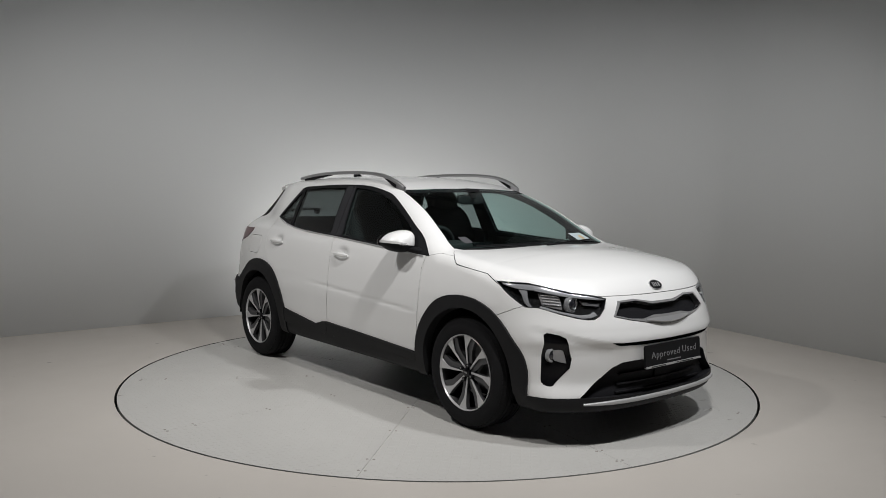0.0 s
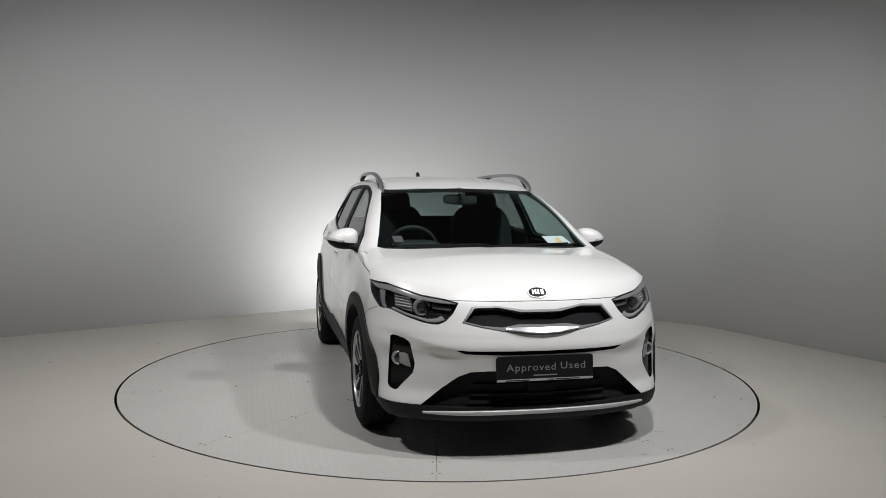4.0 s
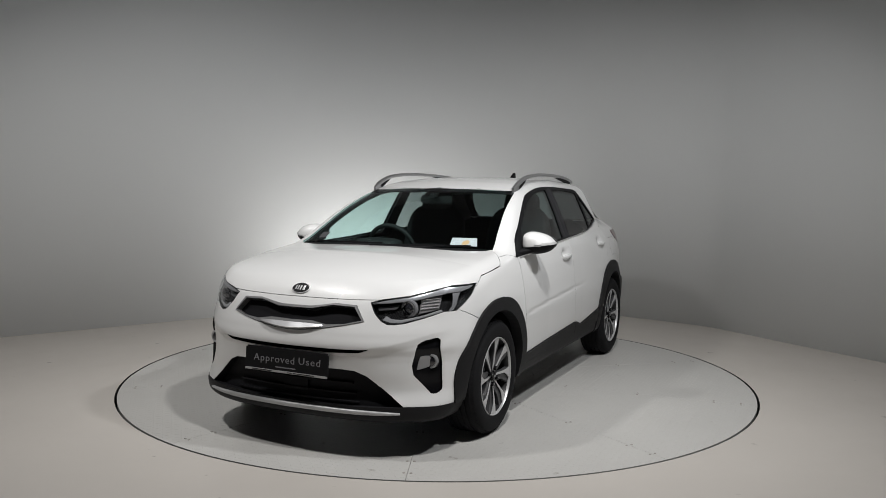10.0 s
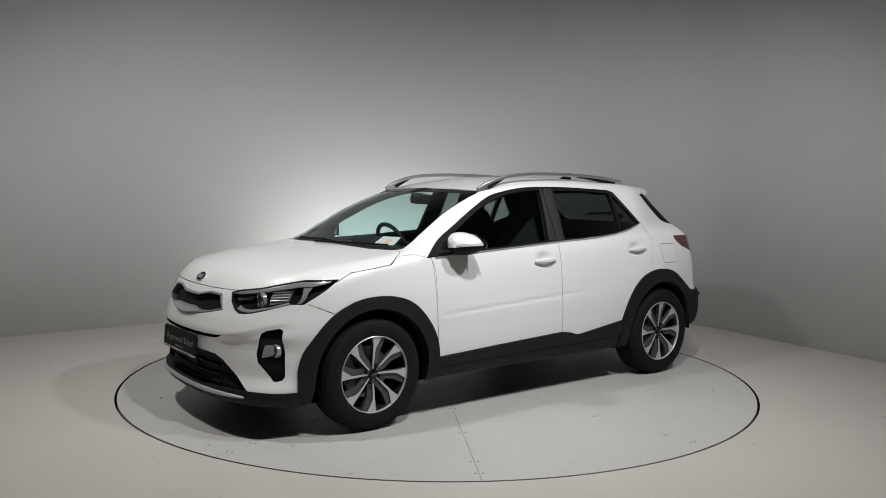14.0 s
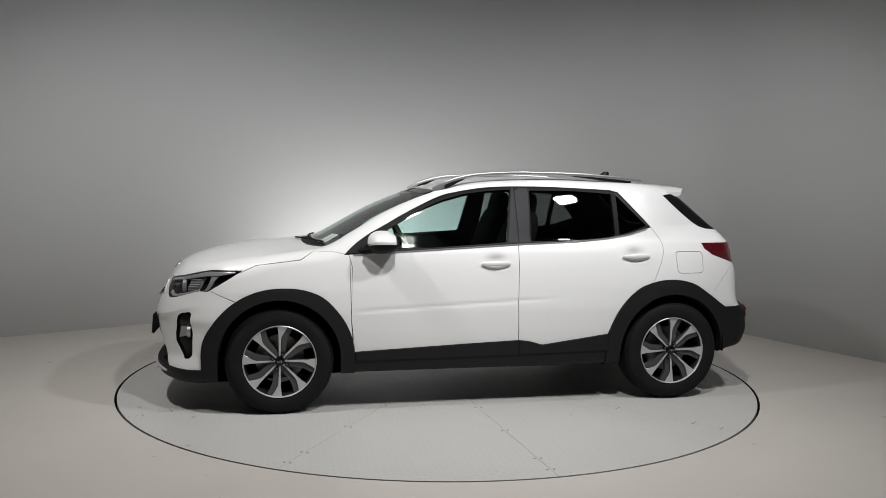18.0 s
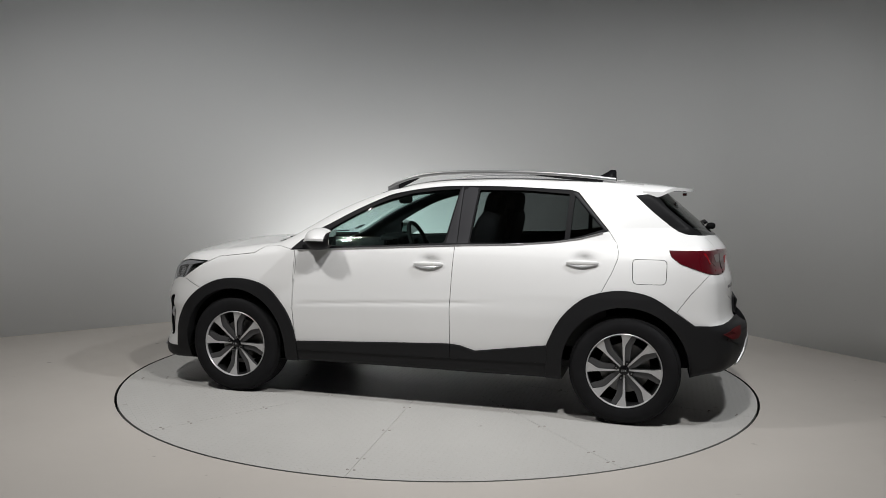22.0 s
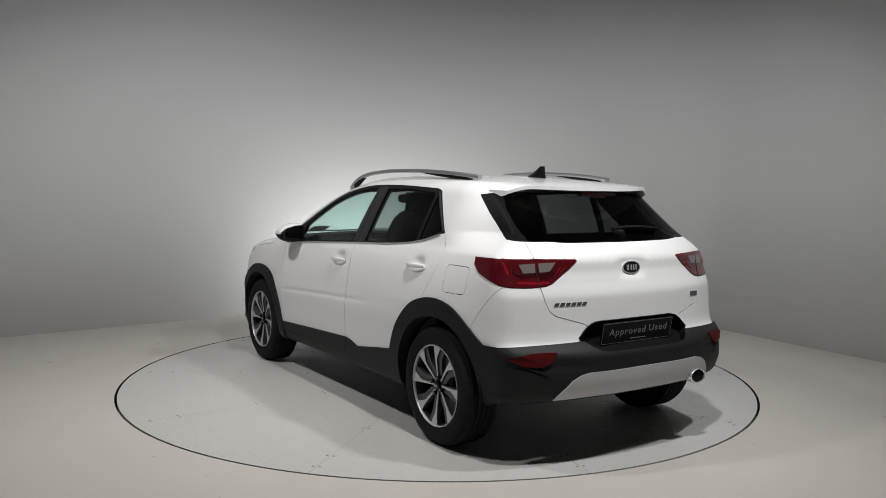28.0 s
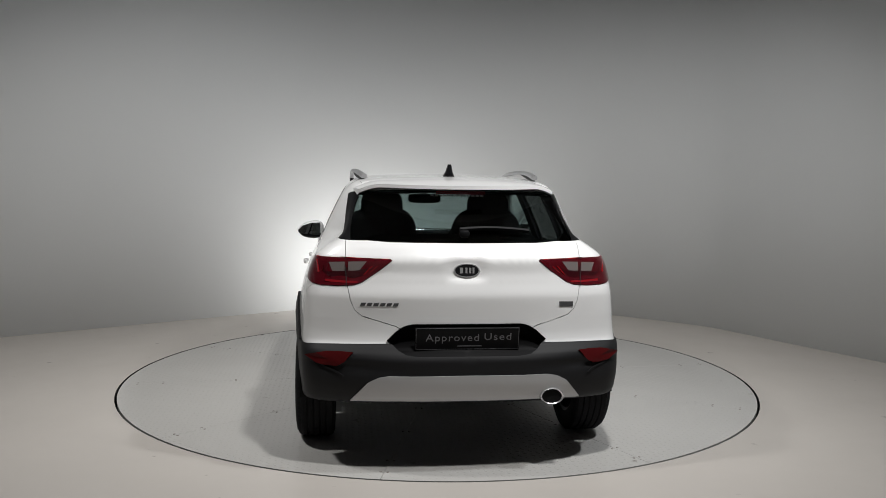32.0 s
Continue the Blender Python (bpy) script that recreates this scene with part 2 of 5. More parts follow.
# ---------------------------------------------------------------- the body's form, as smooth limits in the car's own frame
# x forward from mid wheelbase, y to the car's left, z up from the ground.
def curve(pts):
    """A smooth curve through (u, v) pairs (monotone cubic)."""
    u = np.array([q[0] for q in pts], float)
    v = np.array([q[1] for q in pts], float)
    h = np.diff(u)
    s = np.diff(v) / h
    m = np.concatenate([[s[0]], np.where(s[:-1] * s[1:] > 0, 2 * s[:-1] * s[1:] / (s[:-1] + s[1:] + 1e-12), 0), [s[-1]]])

    def f(x):
        x = np.clip(x, u[0], u[-1])
        i = np.clip(np.searchsorted(u, x) - 1, 0, len(h) - 1)
        t = (x - u[i]) / h[i]
        return (v[i] * (1 + 2 * t) * (1 - t) ** 2 + h[i] * m[i] * t * (1 - t) ** 2 + v[i + 1] * t * t * (3 - 2 * t) + h[i] * m[i + 1] * t * t * (t - 1))
    return f


TOP = curve([(-1.9, 1.36), (-1.66, 1.402), (-1.44, 1.437), (-1.2, 1.46), (-0.9, 1.478), (-0.5, 1.489), (-0.15, 1.478), (0.1, 1.451), (0.25, 1.419), (0.4, 1.374),
             (0.55, 1.316), (0.7, 1.246), (0.9, 1.134), (1.03, 1.062), (1.1, 1.036), (1.25, 1.027), (1.45, 1.017), (1.6, 0.998), (1.75, 0.968), (1.88, 0.925), (1.97, 0.868), (2.03, 0.8), (2.15, 0.66)])
SECTION = curve([(0.12, 0.72), (0.2, 0.80), (0.28, 0.835), (0.38, 0.85), (0.5, 0.86), (0.6, 0.862), (0.74, 0.851), (0.88, 0.833), (0.98, 0.81), (1.04, 0.782),
                 (1.08, 0.757), (1.14, 0.732), (1.22, 0.696), (1.32, 0.647), (1.4, 0.604), (1.46, 0.565), (1.55, 0.48)])
PLAN = curve([(-2.1, -0.075), (-1.8, -0.05), (-1.5, -0.024), (-1.1, -0.008), (-0.5, 0.0), (0.6, 0.0), (1.1, -0.004), (1.5, -0.014), (1.8, -0.03), (2.2, -0.06)])
NOSE = curve([(0.12, 1.91), (0.17, 2.02), (0.215, 2.085), (0.27, 2.095), (0.36, 2.075), (0.45, 2.085), (0.53, 2.095), (0.575, 2.106), (0.64, 2.09), (0.72, 2.06), (0.8, 2.035), (0.9, 1.99), (1.2, 1.9)])
TAIL = curve([(0.12, -1.75), (0.2, -1.86), (0.28, -1.93), (0.36, -1.985), (0.46, -2.015), (0.55, -2.013), (0.577, -2.0), (0.604, -1.972), (0.622, -1.952), (0.645, -1.94), (0.69, -1.931), (0.76, -1.926), (0.845, -1.925),
              (0.93, -1.903), (0.98, -1.891), (1.025, -1.887), (1.05, -1.876), (1.075, -1.857), (1.1, -1.836), (1.16, -1.765), (1.36, -1.53), (1.45, -1.42)])
FENDER = curve([(0.4, 0.0), (0.75, 0.008), (1.29, 0.024), (1.7, 0.01), (2.0, 0.0)])
HAUNCH = curve([(-2.0, -0.016), (-1.65, 0.003), (-1.29, 0.026), (-0.8, 0.01), (-0.4, 0.0)])


def smax(a, b, k):
    """The larger of two values, rounded over a width k."""
    h = np.clip(0.5 + 0.5 * (a - b) / k, 0, 1)
    return b + (a - b) * h + k * h * (1 - h)


def body(x, y, z):
    """Below zero inside the body."""
    y = np.abs(y)
    low = np.clip((1.0 - z) / 0.25, 0, 1) * np.clip((z - 0.2) / 0.2, 0, 1)
    width = SECTION(z) + PLAN(x) * np.clip((1.7 - z), 0.45, 1.0) + (FENDER(x) + HAUNCH(x)) * low
    back = np.clip((-1.15 - x) / 0.45, 0, 1)
    high = np.clip((z - 1.05) / 0.12, 0, 1)
    width = width - 0.095 * back * back * (3 - 2 * back) * high * high * (3 - 2 * high)   # the cabin draws in beside the rear window
    # a pressed line along the doors
    side = y - width + 0.0035 * np.exp(-((z - 0.669 + 0.049 * x) / 0.012) ** 2) * np.clip((0.85 - x) / 0.1, 0, 1) * np.clip((x + 0.55) / 0.3, 0, 1)
    # finger dishes behind the door handles
    for hx, hz in ((-0.07, 0.925), (-1.03, 0.965)):
        side = side + 0.026 * np.exp(-((x - hx) / 0.055) ** 2 - ((z - hz - 0.008) / 0.03) ** 2)
    bow = np.interp(x, [-1.6, -0.2, 0.25, 1.0, 1.3, 2.1], [0.1, 0.05, 0.10, 0.15, 0.15, 0.12])
    crown = np.interp(x, [-1.8, 0.2, 1.0, 1.4, 2.1], [0.08, 0.08, 0.03, 0.09, 0.1])
    top = (z - (TOP(x + bow * y * y) - crown * y * y)) * np.interp(x, [0.1, 0.35, 0.95, 1.15], [1.0, 0.9, 0.9, 1.0])
    nose = x - NOSE(z) + np.interp(z, [0.25, 0.5], [0.24, 0.30]) * (y / 0.8) ** 3.4 + 0.035 * y
    # the brow over the front corners: the bumper steps back under a line that climbs to the sides
    under = np.interp(y, [0.42, 0.54, 0.62, 0.7, 0.78], [0.573, 0.59, 0.611, 0.638, 0.662]) - z
    nose = nose + 0.014 * np.clip(under / 0.04, 0, 1) * np.exp(-(np.clip(under, 0, 1) / 0.11) ** 2) * np.clip((y - 0.38) / 0.14, 0, 1) * np.clip((0.81 - y) / 0.1, 0, 1) * (x > 0)
    tail = TAIL(z) - x + np.interp(z, [0.5, 0.62, 0.75, 0.85, 0.95, 1.1], [0.165, 0.145, 0.145, 0.155, 0.165, 0.18]) * (y / 0.8) ** 2.7
    tail = tail + 0.012 * np.exp(-(y / 0.095) ** 4 - ((z - 0.987) / 0.05) ** 4) * (x < 0)   # hollow round the badge
    # scooped channel along the sides of the rear bumper
    tail = tail + 0.013 * np.exp(-((z - 0.532 - 0.05 * (y - 0.6)) / 0.03) ** 2) * np.clip((y - 0.28) / 0.25, 0, 1) * (x < 0)
    floor_ = np.interp(x, [-2.0, -1.75, -1.62, -0.8, 0.9, 1.6, 2.1], [0.35, 0.335, 0.295, 0.245, 0.235, 0.19, 0.175]) - z
    d = smax(side, top, 0.075 + 0.05 * np.clip((x - 1.3) / 0.4, 0, 1))
    d = smax(d, nose, 0.08)
    d = smax(d, tail, 0.07)
    return smax(d, floor_, 0.04)


def body_normal(p):
    e = 0.004
    x, y, z = p[:, 0], p[:, 1], p[:, 2]
    g = np.stack([body(x + e, y, z) - body(x - e, y, z), body(x, y + e, z) - body(x, y - e, z), body(x, y, z + e) - body(x, y, z - e)], -1)
    g[:, 1] = np.where(np.abs(y) < 1e-4, 0, g[:, 1])
    return g / np.linalg.norm(g, axis=1)[:, None]


def on_body(o, d, far=3.0):
    """Where rays from inside meet the body."""
    lo, hi = np.zeros(len(o)), np.full(len(o), far)
    for _ in range(40):
        m = (lo + hi) / 2
        p = o + d * m[:, None]
        inside = body(p[:, 0], p[:, 1], p[:, 2]) < 0
        lo, hi = np.where(inside, m, lo), np.where(inside, hi, m)
    return o + d * hi[:, None]


# ---------------------------------------------------------------- the body's skin, cut into its panels
def skin():
    """Half of the body's surface (y >= 0) as a fine sheet of quads."""
    xa, xb, zc, nf, nm, nc = -1.15, 1.45, 0.62, 64, 140, 190
    phi = np.radians(np.linspace(-90, 90, nc + 1))
    rows = []
    for i in range(nf + nm + nf + 1):
        if i < nf:
            x, psi = xa, -math.pi / 2 * (1 - i / nf)
        elif i <= nf + nm:
            x, psi = xa + (xb - xa) * (i - nf) / nm, 0.0
        else:
            x, psi = xb, math.pi / 2 * (i - nf - nm) / nf
        d = np.stack([np.full(nc + 1, math.sin(psi)), math.cos(psi) * np.cos(phi), math.cos(psi) * np.sin(phi)], -1)
        rows.append(on_body(np.tile([x, 0.0, zc], (nc + 1, 1)), d))
    bm = bmesh.new()
    grid = []
    for i, r in enumerate(rows):
        if i in (0, len(rows) - 1):
            v = bm.verts.new((r[0][0], 0, r[0][2]))
            grid.append([v] * (nc + 1))
        else:
            grid.append([bm.verts.new((p[0], 0.0 if k in (0, nc) else p[1], p[2])) for k, p in enumerate(r)])
    for i in range(len(rows) - 1):
        a, b = grid[i], grid[i + 1]
        for k in range(nc):
            q = []
            for v in (a[k], b[k], b[k + 1], a[k + 1]):
                if v not in q:
                    q.append(v)
            bm.faces.new(q[::-1])
    return bm


def inside(poly, u, v):
    c = False
    for (a, b), (p, q) in zip(poly, poly[1:] + poly[:1]):
        if (b > v) != (q > v) and u < (p - a) * (v - b) / (q - b) + a:
            c = not c
    return c


AXES = {"S": (0, 2), "F": (1, 2), "T": (0, 1)}
WHERE = {"side": lambda c: c.y > 0.3, "front": lambda c: c.x > 1.3, "rear": lambda c: c.x < -1.2, "top": lambda c: c.z > 0.8,
         "screen": lambda c: 0.1 < c.x < 1.085 and c.z > 0.9, "high": lambda c: c.z > 0.9 and c.y > 0.015 + float(np.interp(c.z, [0.9, 1.02, 1.16, 1.235, 1.345, 1.387], [0.72, 0.700, 0.644, 0.62, 0.575, 0.54])),
         "lamp": lambda c: c.x > 1.52 + (0.878 - c.z) * 1.61, "tail_side": lambda c: c.x < -1.2 and c.y > 0.69,
         "glass_side": lambda c: c.x < -1.2 and c.y > 0.5 and c.z > 1.1, "glass_back": lambda c: c.x < -1.2 and c.y <= 0.5 and c.z > 1.0,
         "tail_back": lambda c: c.x < -1.2 and c.y <= 0.69}


def knife(bm, poly, view, where):
    """Cuts the sheet along an outline drawn in one view."""
    i, j = AXES[view]
    ok = WHERE[where]
    us, vs = [p[0] for p in poly], [p[1] for p in poly]
    u0, u1, v0, v1 = min(us) - 0.03, max(us) + 0.03, min(vs) - 0.03, max(vs) + 0.03
    faces = set()
    for f in bm.faces:
        c = f.calc_center_median()
        if u0 < c[i] < u1 and v0 < c[j] < v1 and ok(c):
            faces.add(f)
    for (a, b), (p, q) in zip(poly, poly[1:] + poly[:1]):
        du, dv = p - a, q - b
        n = math.hypot(du, dv)
        if n < 1e-6:
            continue
        du, dv = du / n, dv / n
        hit = []
        for f in faces:
            lo = hi = None
            s0 = s1 = None
            for w in f.verts:
                x, y = w.co[i] - a, w.co[j] - b
                d, s = x * dv - y * du, x * du + y * dv
                lo, hi = (d, d) if lo is None else (min(lo, d), max(hi, d))
                s0, s1 = (s, s) if s0 is None else (min(s0, s), max(s1, s))
            if lo < -1e-5 and hi > 1e-5 and s1 > -1e-4 and s0 < n + 1e-4:
                hit.append(f)
        if not hit:
            continue
        geom = set(hit)
        for f in hit:
            geom.update(f.edges)
            geom.update(f.verts)
        no, co = [0, 0, 0], [0, 0, 0]
        no[i], no[j], co[i], co[j] = dv, -du, a, b
        out = bmesh.ops.bisect_plane(bm, geom=list(geom), dist=1e-5, plane_co=co, plane_no=no)
        faces.update(g for g in out["geom"] if isinstance(g, bmesh.types.BMFace))
        faces = {f for f in faces if f.is_valid}


def disc(cx, cz, r, a0, a1, n):
    return [(round(cx + r * math.cos(radians(a0 + (a1 - a0) * k / n)), 4), round(cz + r * math.sin(radians(a0 + (a1 - a0) * k / n)), 4)) for k in range(n + 1)]


def rounded(poly, r=0.012, n=3):
    """The outline with its corners rounded."""
    out = []
    m = len(poly)
    for k in range(m):
        a, b, c = Vector(poly[k - 1]), Vector(poly[k]), Vector(poly[(k + 1) % m])
        e, f = (a - b), (c - b)
        s = min(r, e.length * 0.4, f.length * 0.4)
        p, q = b + e.normalized() * s, b + f.normalized() * s
        for t in range(n + 1):
            t /= n
            w = p * (1 - t) ** 2 + b * 2 * t * (1 - t) + q * t * t
            out.append((w.x, w.y))
    return out


def flowing(pts, n=4):
    """The same line, smoothed between its points."""
    return [(p.x, p.y) for p in spline([Vector(q) for q in pts], n)]


DLO = flowing([(0.897, 0.978), (0.828, 1.043), (0.741, 1.103), (0.651, 1.152), (0.47, 1.251), (0.286, 1.337), (0.174, 1.369), (-0.014, 1.4), (-0.2, 1.412), (-0.5, 1.412), (-0.92, 1.395)], 3) + [
    (-0.975, 1.381), (-1.174, 1.149), (-1.004, 1.101), (-0.85, 1.075), (-0.253, 1.04), (0.292, 1.009)]
# name, view, where it holds, outline; a later one wins
REGIONS = [
    ("roof", "T", "top", [(0.33, -0.1), (0.29, 0.535), (0.0, 0.56), (-0.6, 0.555), (-1.2, 0.53), (-1.46, 0.5), (-1.46, -0.1)]),
    ("rear_bumper", "S", "rear", [(-2.2, 0.92), (-1.76, 0.913), (-1.66, 0.8), (-1.58, 0.69), (-1.7, 0.6), (-1.7, 0.1), (-2.2, 0.1)]),
    ("fender", "S", "side", [(0.862, 0.975), (0.857, 0.591), (0.834, 0.3), (1.56, 0.3), (1.56, 0.7), (1.71, 0.765), (1.85, 0.9), (1.52, 0.88), (1.43, 0.915), (1.161, 0.947),
                             (1.095, 0.991), (0.98, 1.0)]),
    ("front_bumper", "S", "front", [(2.3, 0.84), (1.9, 0.84), (1.71, 0.765), (1.555, 0.7), (1.5, 0.5), (1.5, 0.1), (2.3, 0.1)]),
    ("bonnet", "S", "top", [(2.3, 0.814), (2.0, 0.812), (1.75, 0.835), (1.52, 0.872), (1.428, 0.915), (1.25, 0.937), (1.161, 0.949), (1.095, 0.991), (1.03, 1.019), (1.03, 1.2), (2.3, 1.2)]),
    ("cowl", "T", "top", [(1.145, -0.1), (1.145, 0.3), (1.115, 0.5), (1.045, 0.655), (1.01, 0.69), (1.0, 0.69), (1.0, -0.1)]),
    ("windscreen", "F", "screen", [(-0.1, 1.043), (0.3, 1.041), (0.7, 1.026), (0.668, 1.1), (0.64, 1.18), (0.618, 1.24), (0.588, 1.32), (0.566, 1.366), (0.545, 1.381), (0.3, 1.392), (-0.1, 1.396)]),
    ("front_door", "S", "side", [(0.87, 0.985), (0.849, 0.906), (0.857, 0.591), (0.834, 0.376), (0.828, 0.319), (-0.222, 0.333), (-0.222, 0.441), (-0.215, 0.642), (-0.228, 1.06), (0.5, 1.06)]),
    ("rear_door", "S", "side", [(-0.228, 1.06), (-0.215, 0.642), (-0.222, 0.333), (-0.8, 0.356), (-0.826, 0.452), (-0.978, 0.698), (-1.145, 0.788), (-1.207, 0.913), (-1.235, 0.99),
                                (-1.236, 1.03), (-1.225, 1.075), (-1.172, 1.152), (-0.9, 1.2)]),
    ("fuel_flap", "S", "rear", rounded([(-1.318, 0.99), (-1.519, 0.989), (-1.516, 0.845), (-1.325, 0.845)], 0.03, 4)),
    ("tailgate", "F", "rear", [(-0.1, 1.13), (0.6, 1.13), (0.603, 1.105), (0.594, 0.919), (0.576, 0.835), (0.555, 0.79), (0.52, 0.762), (0.354, 0.714), (0.313, 0.69), (-0.1, 0.69)]),
    ("rear_window", "S", "glass_side", [(-1.318, 1.364), (-1.43, 1.262), (-1.535, 1.178), (-1.575, 1.152), (-1.62, 1.136), (-1.7, 1.13), (-2.0, 1.12), (-2.0, 1.4), (-1.45, 1.376), (-1.38, 1.372)]),
    ("rear_window", "F", "glass_back", [(-0.1, 1.119), (0.38, 1.122), (0.56, 1.134), (0.9, 1.14), (0.9, 1.376), (0.49, 1.38), (-0.1, 1.4)]),
    ("", "F", "glass_side", [(0.578, 1.1), (0.95, 1.1), (0.95, 1.42), (0.505, 1.42), (0.53, 1.36), (0.555, 1.3), (0.577, 1.2), (0.579, 1.15)]),
    ("window_frame", "S", "high", DLO),
    ("front_window", "S", "high", rounded([(0.642, 1.116), (0.58, 1.156), (0.471, 1.218), (0.361, 1.275), (0.251, 1.319), (0.102, 1.36), (-0.067, 1.382), (-0.213, 1.391), (-0.151, 1.05), (0.292, 1.022), (0.655, 1.006)])),
    ("rear_side_window", "S", "high", rounded([(-0.345, 1.387), (-0.653, 1.387), (-0.922, 1.368), (-0.909, 1.092), (-0.85, 1.081), (-0.624, 1.064), (-0.318, 1.056)])),
    ("quarter_window", "S", "high", rounded([(-0.955, 1.362), (-1.14, 1.158), (-1.0, 1.112), (-0.94, 1.098)], 0.008)),
    ("wheel_arch_trim", "S", "side", [(1.754, 0.1)] + flowing([(1.754, 0.287), (1.747, 0.431), (1.697, 0.544), (1.589, 0.668), (1.448, 0.748), (1.292, 0.777), (1.137, 0.763), (1.014, 0.708), (0.91, 0.591),
                                      (0.857, 0.484), (0.833, 0.374)]) + [(0.833, 0.1)]),
    ("wheel_arch_trim_rear", "S", "side", [(-0.82, 0.1)] + flowing([(-0.826, 0.452), (-0.888, 0.588), (-0.978, 0.698), (-1.09, 0.77), (-1.258, 0.804), (-1.428, 0.777), (-1.563, 0.696), (-1.642, 0.64),
                                           (-1.69, 0.61)]) + [(-1.73, 0.1)]),
    ("rear_lower_bumper", "F", "rear", [(-0.1, 0.632), (0.4, 0.627), (0.63, 0.62), (0.805, 0.613), (1.0, 0.609), (1.0, 0.1), (-0.1, 0.1)]),
    ("sill", "S", "side", [(0.833, 0.319), (-0.224, 0.331), (-0.822, 0.357), (-0.822, 0.1), (0.833, 0.1)]),
    ("door_trim", "S", "side", [(0.831, 0.376), (0.468, 0.392), (0.11, 0.409), (-0.221, 0.423), (-0.221, 0.331), (0.828, 0.319)]),
    ("rear_door_trim", "S", "side", [(-0.223, 0.423), (-0.289, 0.415), (-0.382, 0.388), (-0.619, 0.422), (-0.832, 0.453), (-0.832, 0.345), (-0.223, 0.331)]),
    ("front_lower_bumper", "F", "front", [(-0.1, 0.27), (0.624, 0.278), (0.76, 0.276), (0.95, 0.287), (0.95, 0.1), (-0.1, 0.1)]),
    ("lower_intake", "F", "front", [(-0.1, 0.458), (0.3, 0.46), (0.38, 0.455), (0.44, 0.43), (0.505, 0.378), (0.624, 0.278), (-0.1, 0.27)]),
    ("upper_slot", "F", "front", [(-0.1, 0.564), (0.256, 0.566), (0.4, 0.567), (0.457, 0.571), (0.41, 0.554), (0.25, 0.548), (-0.1, 0.547)]),
    ("grille_surround", "F", "front", [(-0.1, 0.769), (0.09, 0.769), (0.14, 0.775), (0.24, 0.791), (0.36, 0.786), (0.416, 0.71), (0.317, 0.687), (0.19, 0.665), (0.08, 0.65), (-0.1, 0.645)]),
    ("grille", "F", "front", [(-0.1, 0.757), (0.11, 0.758), (0.16, 0.769), (0.23, 0.782), (0.35, 0.778), (0.405, 0.7135), (0.317, 0.693), (0.22, 0.685), (0.13, 0.699), (-0.1, 0.695)]),
    ("fog_pod", "F", "front", rounded([(0.672, 0.596), (0.692, 0.612), (0.745, 0.627), (0.757, 0.617), (0.768, 0.36), (0.755, 0.343), (0.73, 0.34), (0.654, 0.44), (0.647, 0.49)], 0.006)),
    ("", "S", "front", [(1.45, 0.9215), (1.52, 0.878), (1.71, 0.76), (1.8, 0.704), (1.8, 0.95), (1.45, 0.95)]),
    ("headlight", "F", "lamp", [(0.43, 0.804), (0.489, 0.82), (0.609, 0.838), (0.689, 0.862), (0.76, 0.884), (1.0, 0.884), (1.0, 0.76), (0.757, 0.757), (0.68, 0.726), (0.61, 0.704), (0.565, 0.697), (0.532, 0.698), (0.5, 0.714), (0.462, 0.752)]),
    ("tail_light", "F", "tail_back", [(0.9, 1.046), (0.676, 1.046), (0.379, 1.041), (0.372, 1.034), (0.438, 0.983), (0.521, 0.926), (0.56, 0.912), (0.633, 0.906), (0.9, 0.906)]),
    ("tail_light", "S", "tail_side", [(-1.526, 1.045), (-2.0, 1.047), (-2.0, 0.906), (-1.79, 0.907), (-1.745, 0.916), (-1.594, 0.968), (-1.542, 1.007)]),
    ("plate_recess", "F", "rear", [(-0.1, 0.725), (0.27, 0.724), (0.31, 0.715), (0.345, 0.695), (0.397, 0.645), (0.345, 0.597), (0.31, 0.58), (0.25, 0.573), (-0.1, 0.573)]),
    ("rear_skid", "F", "rear", [(-0.1, 0.49), (0.39, 0.485), (0.44, 0.476), (0.49, 0.452), (0.572, 0.364), (0.35, 0.37), (-0.1, 0.37)]),
    ("arch_opening", "S", "side", [(1.662, 0.1)] + disc(1.29, 0.335, 0.372, 0, 180, 28) + [(0.918, 0.1)]),
    ("arch_opening", "S", "side", [(-0.918, 0.1)] + disc(-1.29, 0.335, 0.372, 0, 180, 28) + [(-1.662, 0.1)]),
]


def cut_skin():
    bm = skin()
    for name, view, where, poly in REGIONS:
        knife(bm, poly, view, where)
    bm.verts.ensure_lookup_table()
    bm.verts.index_update()
    co = np.array([v.co[:] for v in bm.verts])
    pieces = {}
    boxes = [(n, AXES[v], WHERE[w], p, min(q[0] for q in p), max(q[0] for q in p), min(q[1] for q in p), max(q[1] for q in p)) for n, v, w, p in REGIONS if n][::-1]
    for f in bm.faces:
        c = f.calc_center_median()
        region = "underbody" if c.z < 0.245 and f.normal.z < -0.8 else "side_frame"
        if region == "side_frame":
            for n, (i, j), ok, p, u0, u1, v0, v1 in boxes:
                if u0 < c[i] < u1 and v0 < c[j] < v1 and ok(c) and inside(p, c[i], c[j]):
                    region = n
                    break
        pieces.setdefault(region, []).append([v.index for v in f.verts])
    bm.free()
    # the printed black border down each side of the rear window
    clear, edge = [], []
    for f in pieces["rear_window"]:
        y, z = co[f][:, 1].mean(), co[f][:, 2].mean()
        (edge if y > np.interp(z, [1.15, 1.2, 1.3, 1.36, 1.42], [0.579, 0.577, 0.555, 0.53, 0.505]) else clear).append(f)
    pieces["rear_window"], pieces["rear_glass_edge"] = clear, edge
    return co, body_normal(co), pieces


SKIN, SKIN_N, PIECES = cut_skin()


